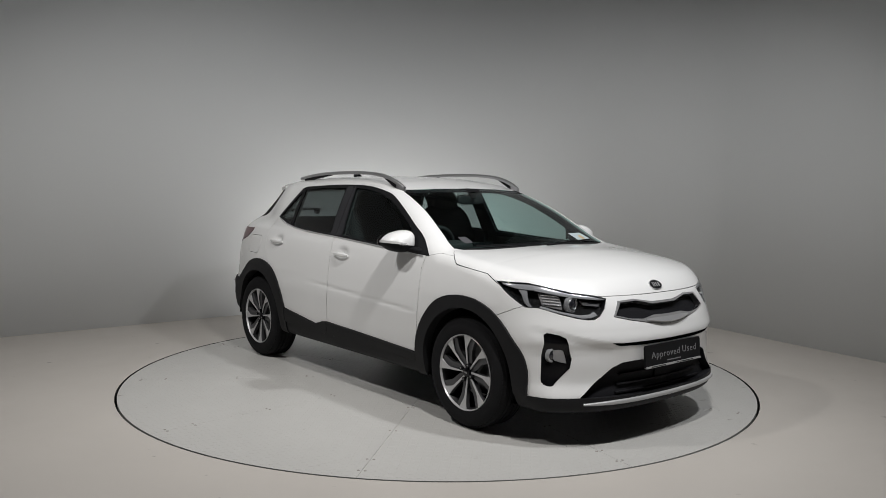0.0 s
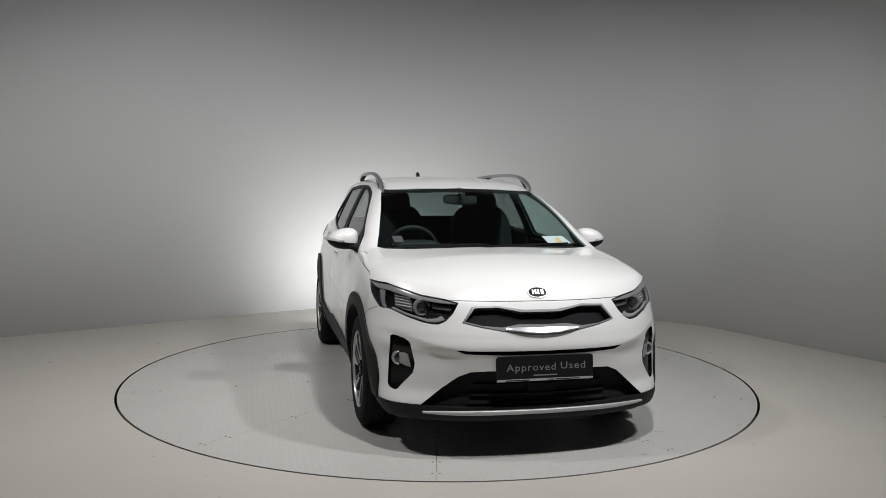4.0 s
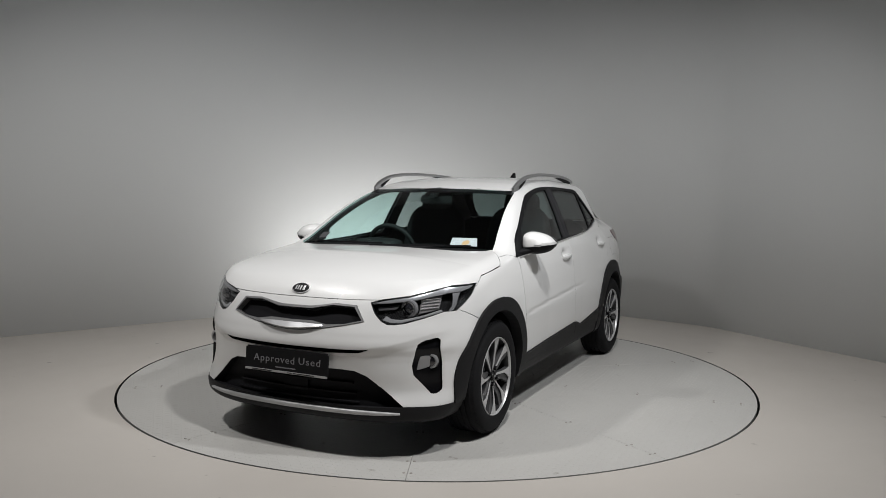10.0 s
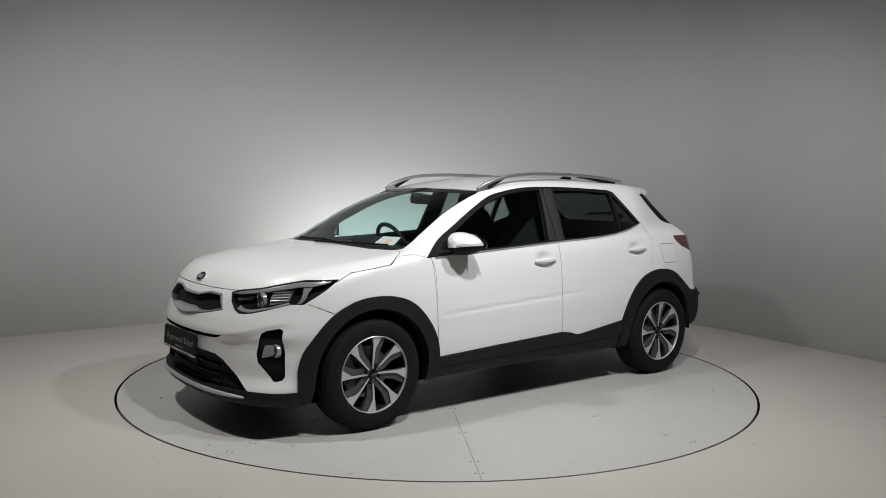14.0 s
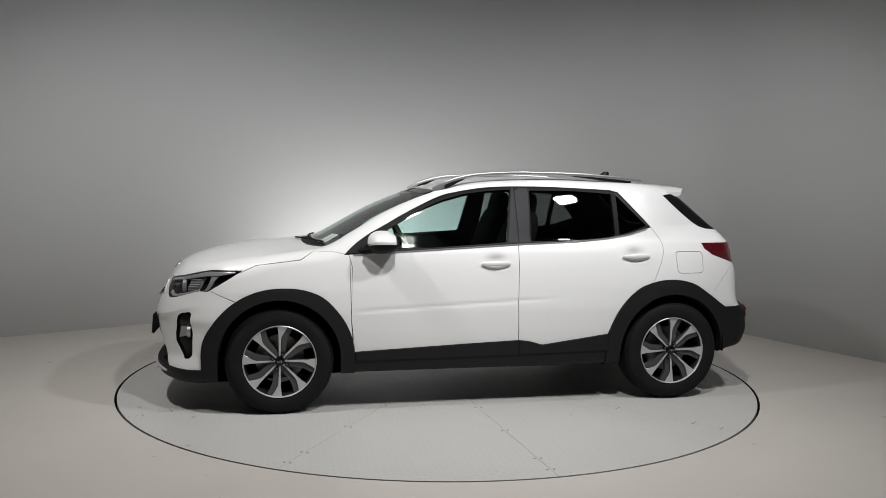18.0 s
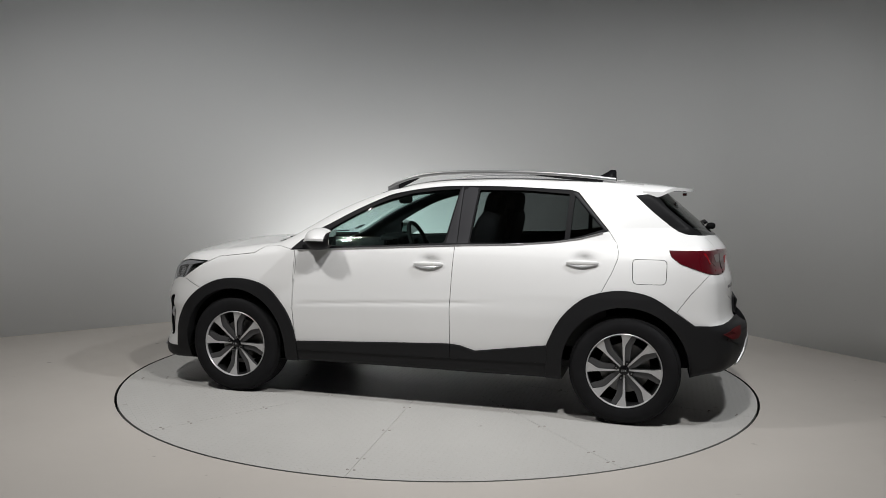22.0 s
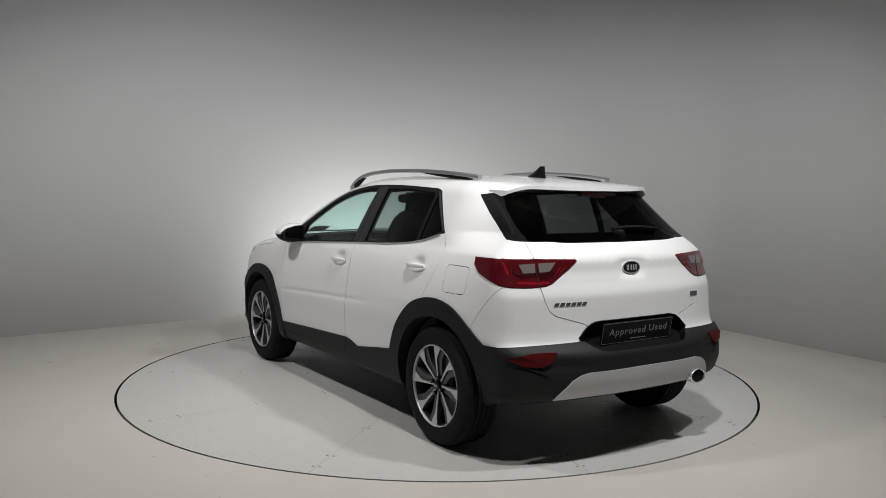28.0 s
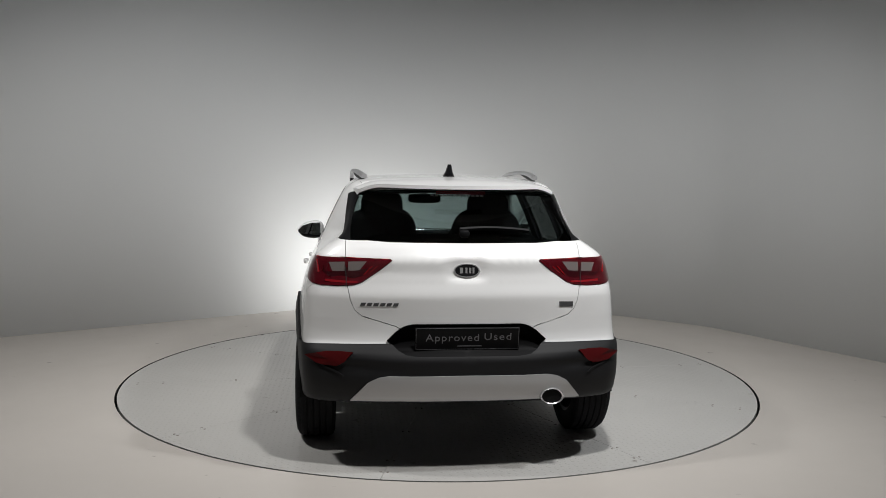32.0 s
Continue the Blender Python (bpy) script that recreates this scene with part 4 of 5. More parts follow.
def build_mirrors():
    for s in (1, -1):
        def made(name, keep, material, parent, label=""):
            bm = bmesh.new()
            blob(bm, (0.665, 0.878, 1.056), (0.094, 0.102, 0.068), 0.9, 0.8, 32, 20)
            for v in bm.verts:
                v.co.z += (v.co.y - 0.878) * (-0.22 if v.co.z > 1.056 else 0.1)
                v.co.x -= 0.25 * max(0, v.co.y - 0.878)
            cuts = {"cap": [((0, 0.878, 1.039), (0, 0.12, -1)), ((0.59, 0, 0), (-1, 0, 0))], "base": [((0, 0.878, 1.0385), (0, -0.12, 1)), ((0.59, 0, 0), (-1, 0, 0))], "shell": [((0.593, 0, 0), (1, 0, 0))]}[keep]
            for co, no in cuts:
                bmesh.ops.bisect_plane(bm, geom=bm.verts[:] + bm.edges[:] + bm.faces[:], plane_co=co, plane_no=no, clear_outer=True)
            if s < 0:
                mirror_y(bm)
            return part(name, smooth_all(bm, 45), material, parent, label)
        cap = made("mirror_cap", "cap", M_WHITE, car, "white door mirror cap")
        made("mirror_lower_shell", "base", M_FRAME, cap, "black lower mirror shell")
        made("mirror_rim", "shell", M_FRAME, cap)
        bm = bmesh.new()
        prism(bm, [(0.80, 1.015), (0.955, 1.03), (0.965, 1.06), (0.94, 1.09), (0.87, 1.112), (0.80, 1.115)], 0, 0.003)
        for v in bm.verts:
            v.co = Vector((0.578 - v.co.y - 0.25 * max(0, v.co.x - 0.878), s * v.co.x, v.co.z))
        part("mirror_glass", smooth_all(bm, 20), M_MIRROR, cap, "silver mirror glass")
        bm = bmesh.new()
        sweep(bm, [Vector((0.80, s * 0.745, 0.992)), Vector((0.74, s * 0.79, 1.005)), Vector((0.68, s * 0.86, 1.012))], ROUND_BAR, scale=[(0.06, 0.024), (0.05, 0.02), (0.04, 0.012)])
        part("mirror_arm", smooth_all(bm, 50), M_FRAME, cap, "black mirror arm")
        bm = bmesh.new()
        p = [Vector((0.752 - 0.16 * max(0, k / 6 - 0.35), s * (0.875 + 0.092 * k / 6), 1.045)) for k in range(7)]
        sweep(bm, p, [(-0.006, -0.006), (0.006, -0.006), (0.006, 0.006), (-0.006, 0.006)])
        part("mirror_indicator", smooth_all(bm), M_BRIGHT, cap, "clear indicator strip")


def build_handles():
    for hx, hz in ((-0.07, 0.922), (-1.03, 0.962)):
        p, n = surf("side", hx, hz)
        for s in (1, -1):
            bm = bmesh.new()
            ends = [surf("side", hx + 0.095 - 0.19 * k / 10, hz - 0.004 + 0.003 * k / 10)[0] for k in range(11)]
            base = [e0 + (ends[-1] - ends[0]) * (k / 10) for k, e0 in enumerate([ends[0]] * 11)]
            path = [b + Vector((0, 0.012 + 0.012 * math.sin(math.pi * k / 10), 0)) for k, b in enumerate(base)]
            sweep(bm, path, ROUND_BAR, scale=[(0.011 * (0.55 + 0.45 * math.sin(math.pi * k / 10)), 0.0135 * (0.5 + 0.5 * math.sin(math.pi * k / 10) ** 0.6)) for k in range(11)])
            if s < 0:
                mirror_y(bm)
            part("door_handle", smooth_all(bm, 50), M_WHITE, car, "white door handle")


def build_spoiler_and_top():
    bm = bmesh.new()
    nx, ny = 12, 36
    tops, lows = [], []
    for i in range(nx + 1):
        a, b = [], []
        for j in range(ny + 1):
            v = -1 + 2 * j / ny
            t = i / nx
            y = (0.56 - 0.03 * t) * v
            tip = -1.672 + 0.19 * abs(v) ** 2.2
            x = -1.36 + (tip + 1.36) * t
            z = float(TOP(np.array(x + 0.08 * y * y)) - 0.08 * y * y) + 0.002 + 0.006 * t - 0.034 * (max(0, abs(v) - 0.78) / 0.22) ** 1.7
            a.append(bm.verts.new((x, y, z)))
            b.append(bm.verts.new((x, y, z - 0.012 - 0.022 * math.sin(math.pi * min(1, t * 0.9)))))
        tops.append(a), lows.append(b)
    for i in range(nx):
        for j in range(ny):
            bm.faces.new((tops[i][j], tops[i][j + 1], tops[i + 1][j + 1], tops[i + 1][j]))
            bm.faces.new((lows[i][j], lows[i + 1][j], lows[i + 1][j + 1], lows[i][j + 1]))
    for i in range(nx):
        for j in (0, ny):
            bm.faces.new((tops[i][j], tops[i + 1][j], lows[i + 1][j], lows[i][j]))
    for j in range(ny):
        for i in (0, nx):
            bm.faces.new((tops[i][j], lows[i][j], lows[i][j + 1], tops[i][j + 1]))
    part("roof_spoiler", smooth_all(bm, 40), M_WHITE, car, "white roof spoiler")
    bm = bmesh.new()
    sweep(bm, [Vector((-1.622 + 0.5 * (0.13 * k / 5) ** 2, 0.13 * k / 5, 1.372)) for k in range(-5, 6)], [(-0.012, -0.009), (0.012, -0.009), (0.012, 0.009), (-0.012, 0.009)])
    part("high_brake_light", smooth_all(bm), M_RED, car, "dark red high brake light")
    # shark fin aerial
    bm = bmesh.new()
    z0 = 1.462
    for k, (x0, x1, w, z) in enumerate([(-0.975, -1.168, 0.046, z0 - 0.008), (-0.99, -1.166, 0.043, z0 + 0.006), (-1.05, -1.163, 0.027, z0 + 0.03), (-1.1, -1.162, 0.018, z0 + 0.058), (-1.122, -1.158, 0.013, z0 + 0.072)]):
        ring = [bm.verts.new(((x0 + x1) / 2 + (x0 - x1) / 2 * math.cos(a), w * math.sin(a) * (0.75 - 0.25 * math.cos(a)), z)) for a in [2 * math.pi * i / 20 for i in range(20)]]
        if k:
            for i in range(20):
                bm.faces.new((last[i], last[(i + 1) % 20], ring[(i + 1) % 20], ring[i]))
        last = ring
    bm.faces.new(last)
    part("roof_aerial", smooth_all(bm, 45), M_GLOSS, car, "black shark fin aerial")
    # bright line under the side windows
    line = [(0.84, 0.975), (0.6, 0.99), (0.292, 1.007), (-0.253, 1.038), (-0.624, 1.053), (-0.85, 1.073), (-1.004, 1.099), (-1.165, 1.144)]
    for s in (1, -1):
        pts = []
        for (a, b), (c, d) in zip(line, line[1:]):
            for k in range(6):
                p, n = surf("side", a + (c - a) * k / 6, b + (d - b) * k / 6)
                q = p + n * 0.003
                pts.append(Vector((q.x, s * q.y, q.z)))
        bm = bmesh.new()
        sweep(bm, pts, [(-0.004, -0.004), (0.004, -0.004), (0.004, 0.004), (-0.004, 0.004)])
        part("window_trim_strip", smooth_all(bm), M_BRIGHT, car, "thin chrome strip under the windows")


def band(name, a, b, c, d, view, material, parent, off, label, mirror, n=14, m=3):
    """A thin plate laid on the body between the edges a-c and b-d."""
    bm = bmesh.new()
    rows = []
    for i in range(n + 1):
        row = []
        for j in range(m + 1):
            t, u = i / n, j / m
            x = (a[0] * (1 - u) + b[0] * u) * (1 - t) + (c[0] * (1 - u) + d[0] * u) * t
            z = (a[1] * (1 - u) + b[1] * u) * (1 - t) + (c[1] * (1 - u) + d[1] * u) * t
            p, nn = surf(view, x, z)
            row.append(bm.verts.new(p + nn * (off if 0 < j < m and 0 < i < n else off - 0.003)))
        rows.append(row)
    for r, q in zip(rows, rows[1:]):
        for j in range(m):
            bm.faces.new((r[j], r[j + 1], q[j + 1], q[j]))
    if mirror:
        for w in bm.verts:
            w.co.y = -w.co.y
    return part(name, smooth_all(bm, 60), material, parent, label)


def build_pillar_trim():
    """Dark pillar covers and divider bars between the side panes."""
    for s in (False, True):
        for a, b, c, d in (((-0.165, 1.052), (-0.233, 1.05), (-0.222, 1.409), (-0.236, 1.409)), ((-0.24, 1.05), (-0.308, 1.053), (-0.243, 1.409), (-0.336, 1.4)),
                           ((-1.147, 1.152), (-1.165, 1.152), (-0.94, 1.376), (-0.965, 1.378))):
            band("pillar_cover", a, b, c, d, "side", M_PILLAR, car, 0.003, "grey satin pillar cover", s)
        patch("mirror_sail", [(0.885, 0.982), (0.82, 1.042), (0.735, 1.098), (0.655, 1.142), (0.632, 1.1), (0.662, 1.0)], "side", M_FRAME, car, 0.004, 0.006, "black mirror corner panel", s)


def lettering(name, words, size, at, width, material, parent, facing):
    """Raised words with the built-in font, as a mesh."""
    cu = bpy.data.curves.new(name, "FONT")
    cu.body, cu.size, cu.align_x, cu.align_y, cu.extrude, cu.resolution_u, cu.space_character = words, size, "CENTER", "CENTER", 0.0006, 3, 1.15
    tmp = bpy.data.objects.new(name, cu)
    me = bpy.data.meshes.new_from_object(tmp)
    bpy.data.objects.remove(tmp)
    xs = [v.co.x for v in me.vertices]
    k = width / (max(xs) - min(xs))
    for v in me.vertices:
        x, y, z = v.co.x * k, v.co.y, v.co.z
        v.co = Vector((z, x, y)) if facing > 0 else Vector((-z, -x, y))
    me.materials.clear()
    me.materials.append(material)
    ob = new(name, me)
    ob.parent = parent
    ob.matrix_basis = at
    return ob


def build_plates():
    # front plate in its holder
    bm = bmesh.new()
    box(bm, (0, 0, 0), (0.012, 0.527, 0.128))
    bmesh.ops.bevel(bm, geom=[e for e in bm.edges if abs(e.verts[0].co.x - e.verts[1].co.x) > 0.005], offset=0.008, segments=3, affect="EDGES")
    plate = part("front_plate", smooth_all(bm), M_PLATE, car, "black plate reading Approved Used")
    plate.matrix_basis = pose(2.112, 0, 0.479, 0, -4, 0)
    lettering("plate_word", "Approved", 0.052, pose(0.0068, -0.075, 0.005), 0.265, M_PLATE_INK, plate, 1)
    lettering("plate_word", "Used", 0.052, pose(0.0068, 0.151, 0.009), 0.135, M_PLATE_INK, plate, 1)
    bm = bmesh.new()
    box(bm, (0.004, 0, -0.0575), (0.012, 0.522, 0.011))
    strip = part("holder_strip", bm, M_SILVER, plate, "silver holder strip")
    for y, w in ((-0.15, 0.13), (0.12, 0.13), (0.03, 0.03)):
        bm = bmesh.new()
        box(bm, (0.0105, y, -0.0575), (0.001, w, 0.004))
        part("small_print", bm, M_GLOSS, strip)
    bm = bmesh.new()
    box(bm, (0.0065, 0.0, -0.035), (0.001, 0.13, 0.006))
    part("small_print", bm, M_PLATE_INK, plate)
    # rear plate
    bm = bmesh.new()
    box(bm, (0, 0, 0), (0.008, 0.52, 0.112))
    plate = part("rear_plate", bm, M_PLATE, car, "black plate reading Approved Used")
    bm = bmesh.new()
    box(bm, (0.022, 0, 0), (0.034, 0.3, 0.06))
    part("plate_bracket", bm, M_UNDER, plate, "black plate bracket")
    plate.matrix_basis = pose(-1.94, 0, 0.656, 0, -10, 0)
    lettering("plate_word", "Approved", 0.052, pose(-0.0048, 0.075, 0.004), 0.265, M_PLATE_INK, plate, -1)
    lettering("plate_word", "Used", 0.052, pose(-0.0048, -0.151, 0.008), 0.135, M_PLATE_INK, plate, -1)
    for c, sz in (((-0.0045, 0, 0.054), (0.001, 0.51, 0.0015)), ((-0.0045, 0, -0.054), (0.001, 0.51, 0.0015)), ((-0.0045, 0.256, 0), (0.001, 0.0015, 0.108)), ((-0.0045, -0.256, 0), (0.001, 0.0015, 0.108)),
                  ((-0.0045, -0.01, -0.038), (0.001, 0.12, 0.005))):
        bm = bmesh.new()
        box(bm, c, sz)
        part("plate_line", bm, M_PLATE_INK, plate)


def build_badges():
    for view, z, ru, rv, nm in (("front", 0.851, 0.056, 0.025, "bonnet_badge"), ("rear", 0.987, 0.066, 0.036, "tailgate_badge")):
        ring = patch(nm, oval(0, z, ru, rv, 36), view, M_BRIGHT, car, 0.006, 0.009, "oval chrome badge with a black centre")
        patch("badge_centre", oval(0, z, ru * 0.9, rv * 0.86, 36), view, M_FRAME, ring, 0.0075, 0.004, "black badge centre")
        for k, w in ((-0.5, 0.075), (-0.24, 0.075), (0.04, 0.075), (0.42, 0.12)):
            u = k * ru
            patch("badge_bar", [(u - w * ru, z - 0.42 * rv), (u + w * ru, z - 0.42 * rv), (u + w * ru, z + 0.42 * rv), (u - w * ru, z + 0.42 * rv)], view, M_BRIGHT, ring, 0.009, 0.004)
    # model lettering stands in as plain bars
    for k in range(6):
        u = 0.53 - 0.032 * k
        patch("tailgate_bar", [(u, 0.812), (u - 0.024, 0.813), (u - 0.031, 0.829), (u - 0.007, 0.828)], "rear", M_CHROME_DARK, car, 0.003, 0.005, "dark chrome bar on the tailgate")
    patch("tailgate_bar", [(-0.475, 0.806), (-0.55, 0.803), (-0.55, 0.828), (-0.475, 0.831)], "rear", M_CHROME_DARK, car, 0.003, 0.005, "small dark chrome bar on the tailgate")


def ring_on(view, u, v, r, tube, material, parent, name, off=0.0, label="", squash=1.0, mirror=False, depth=0.02):
    """A round bezel set into the surface, facing along the surface normal's flat direction."""
    p, n = surf(view, u, v)
    ax = Vector((1, 0, 0)) if view == "front" else Vector((-1, 0, 0))
    m = Matrix.Translation(p + n * off) @ ax.to_track_quat("Y", "Z").to_matrix().to_4x4()
    bm = bmesh.new()
    lathe(bm, [(r - tube, -depth), (r - tube, 0.0), (r - tube * 0.5, 0.004), (r, 0.0), (r, -depth)], 32)
    for w in bm.verts:
        w.co.z *= squash
    bm.transform(m)
    if mirror:
        mirror_y(bm)
    return part(name, smooth_all(bm, 45), material, parent, label)


def dome_on(view, u, v, r, rise, material, parent, name, off=0.0, label="", mirror=False):
    p, n = surf(view, u, v)
    ax = Vector((1, 0, 0)) if view == "front" else Vector((-1, 0, 0))
    m = Matrix.Translation(p + n * off) @ ax.to_track_quat("Y", "Z").to_matrix().to_4x4()
    bm = bmesh.new()
    lathe(bm, [(0.0001, rise), (r * 0.35, rise * 0.9), (r * 0.7, rise * 0.6), (r * 0.92, rise * 0.2), (r, 0)], 28)
    bm.transform(m)
    if mirror:
        mirror_y(bm)
    return part(name, smooth_all(bm, 60), material, parent, label)


def ribbon(name, upper, lower, view, material, off, label, mirror, n=18, depth=0.008):
    """A raised strip on the body between two edge lines."""
    def along(pts):
        d = np.concatenate([[0], np.cumsum([math.dist(p, q) for p, q in zip(pts, pts[1:])])])
        t = np.linspace(0, d[-1], n + 1)
        return list(zip(np.interp(t, d, [p[0] for p in pts]), np.interp(t, d, [p[1] for p in pts])))
    bm = bmesh.new()
    rows = []
    for (a, b), (c, d) in zip(along(upper), along(lower)):
        p, pn = surf(view, a, b)
        q, qn = surf(view, c, d)
        rows.append([bm.verts.new(v) for v in (p + pn * (off - depth), p + pn * off, (p + q) / 2 + (pn + qn) * (off / 2 + 0.001), q + qn * off, q + qn * (off - depth))])
    for r, t in zip(rows, rows[1:]):
        for i in range(4):
            bm.faces.new((r[i], r[i + 1], t[i + 1], t[i]))
    for r in (rows[0], rows[-1]):
        bm.faces.new(r)
    if mirror:
        mirror_y(bm)
    return part(name, smooth_all(bm, 40), material, car, label)


def build_lights():
    for q in (False, True):
        # headlight insides
        k = dict(mirror=q)
        ribbon("headlight_strip", [(0.436, 0.8035), (0.52, 0.822), (0.609, 0.835), (0.689, 0.858), (0.75, 0.877)], [(0.44, 0.8), (0.513, 0.804), (0.64, 0.820), (0.75, 0.847)], "front", M_LAMP_SILVER, -0.007, "silver strip along the top of the headlight", q)
        ribbon("headlight_strip", [(1.755, 0.8775), (1.65, 0.879), (1.545, 0.8815)], [(1.755, 0.848), (1.65, 0.854), (1.555, 0.873)], "side", M_LAMP_SILVER, -0.007, "silver strip tapering to the wing", q)
        ribbon("headlight_side_band", [(1.655, 0.852), (1.683, 0.822), (1.70, 0.788), (1.722, 0.764)], [(1.7, 0.85), (1.713, 0.812), (1.728, 0.78), (1.752, 0.752)], "side", M_LAMP_SILVER, -0.012, "silver band round the outer end of the headlight", q)
        ribbon("headlight_lower_bar", [(0.52, 0.742), (0.545, 0.727), (0.59, 0.722), (0.68, 0.741), (0.748, 0.768)], [(0.503, 0.722), (0.545, 0.708), (0.59, 0.707), (0.68, 0.73), (0.755, 0.756)], "front", M_CLEAR, -0.014, "pale daytime light bar", q)
        ribbon("headlight_inner_bar", [(0.462, 0.79), (0.52, 0.797), (0.57, 0.806)], [(0.475, 0.772), (0.52, 0.777), (0.56, 0.78)], "front", M_HOUSING_GREY, -0.03, "dark grey ribbed panel", q)
        ribbon("reflector_bowl", [(0.66, 0.829), (0.7, 0.838), (0.742, 0.846)], [(0.665, 0.752), (0.7, 0.759), (0.742, 0.772)], "front", M_SPARKLE, -0.028, "bright faceted lamp reflector", q)
        for j in range(4):
            z = 0.772 + 0.0165 * j
            ribbon("reflector_rib", [(0.667, z + 0.006), (0.7, z + 0.01), (0.738, z + 0.013)], [(0.667, z), (0.7, z + 0.004), (0.738, z + 0.007)], "front", M_BRIGHT, -0.022, "silver reflector rib", q)
        ring_on("front", 0.615, 0.781, 0.047, 0.013, M_LAMP_SILVER, car, "projector_bezel", -0.028, "silver projector ring", mirror=q)
        ring_on("front", 0.615, 0.781, 0.034, 0.005, M_BRIGHT, car, "projector_ring", -0.026, "bright inner projector ring", mirror=q)
        dome_on("front", 0.615, 0.781, 0.029, 0.014, M_PROJECTOR, car, "projector_lens", -0.028, "dark glass projector lens", mirror=q)
        # fog light
        ring_on("front", 0.722, 0.503, 0.038, 0.012, M_CHROME, car, "fog_light_bezel", -0.012, "chrome fog light bezel", mirror=q)
        dome_on("front", 0.722, 0.503, 0.027, 0.006, M_PROJECTOR, car, "fog_light_lens", -0.012, "dark fog light lens", mirror=q)
        patch("fog_light_trim", [(0.682, 0.53), (0.7, 0.534), (0.72, 0.532), (0.726, 0.5), (0.716, 0.478), (0.69, 0.468), (0.668, 0.463), (0.673, 0.5)], "front", M_CHROME, car, -0.008, 0.006, "chrome fog light trim", **k)
        # tail light pieces
        patch("reverse_light", [(0.682, 1.02), (0.604, 1.024), (0.604, 0.978), (0.664, 0.976)], "rear", M_CLEAR_GREY, car, 0.0055, 0.004, "clear reversing light", **k)
        patch("reverse_light", [(0.586, 1.025), (0.496, 1.028), (0.531, 0.984), (0.586, 0.978)], "rear", M_CLEAR_GREY, car, 0.0055, 0.004, "clear reversing light", **k)
        patch("tail_light_panel", [(0.70, 1.036), (0.6, 1.038), (0.44, 1.036), (0.47, 0.995), (0.52, 0.955), (0.56, 0.945), (0.68, 0.948), (0.715, 0.975)], "rear", M_DEEP_RED, car, 0.0048, 0.003, "dark smoked red panel in the tail light", **k)
        for j in range(2):
            u = 0.515 - 0.026 * j
            patch("brake_light_bar", [(u, 0.958 + 0.008 * j), (u - 0.012, 0.964 + 0.008 * j), (u - 0.052, 1.008), (u - 0.04, 1.004)], "rear", M_RED_BRIGHT, car, 0.0062, 0.003, "bright red light bar", **k)
        patch("brake_light_bar", [(0.70, 0.9355), (0.6, 0.931), (0.54, 0.931), (0.54, 0.922), (0.6, 0.92), (0.70, 0.9245)], "rear", M_RED_BRIGHT, car, 0.0062, 0.003, "bright red light bar along the lower edge", **k)
        patch("brake_light_bar", [(0.747, 1.03), (0.738, 1.03), (0.727, 0.97), (0.737, 0.967)], "rear", M_RED_BRIGHT, car, 0.0062, 0.003, "bright red light bar down the side", **k)
        patch("tail_light_edge", [(0.74, 1.046), (0.6, 1.0465), (0.54, 1.044), (0.39, 1.0405), (0.39, 1.037), (0.54, 1.0395), (0.6, 1.041), (0.74, 1.041)], "rear", M_RED_BRIGHT, car, 0.0055, 0.003, "bright red upper edge", **k)
        patch("tail_light_seam", [(0.6, 1.046), (0.5955, 0.975), (0.593, 0.906), (0.5965, 0.906), (0.599, 0.975), (0.6035, 1.046)], "rear", M_GAP, car, 0.0066, 0.004, "dark shut line across the tail light", **k)
        patch("rear_reflector", [(0.785, 0.568), (0.735, 0.578), (0.687, 0.584), (0.62, 0.585), (0.56, 0.583), (0.6, 0.553), (0.638, 0.521), (0.682, 0.523), (0.73, 0.536)], "rear", M_REFLECTOR, car, 0.023, 0.012, "red rear reflector", **k)
        patch("reflector_fin", [(0.76, 0.542), (0.705, 0.524), (0.65, 0.505), (0.605, 0.482), (0.607, 0.476), (0.65, 0.496), (0.705, 0.514), (0.76, 0.532)], "rear", M_PLASTIC, car, 0.018, 0.012, "black plastic fin", **k)


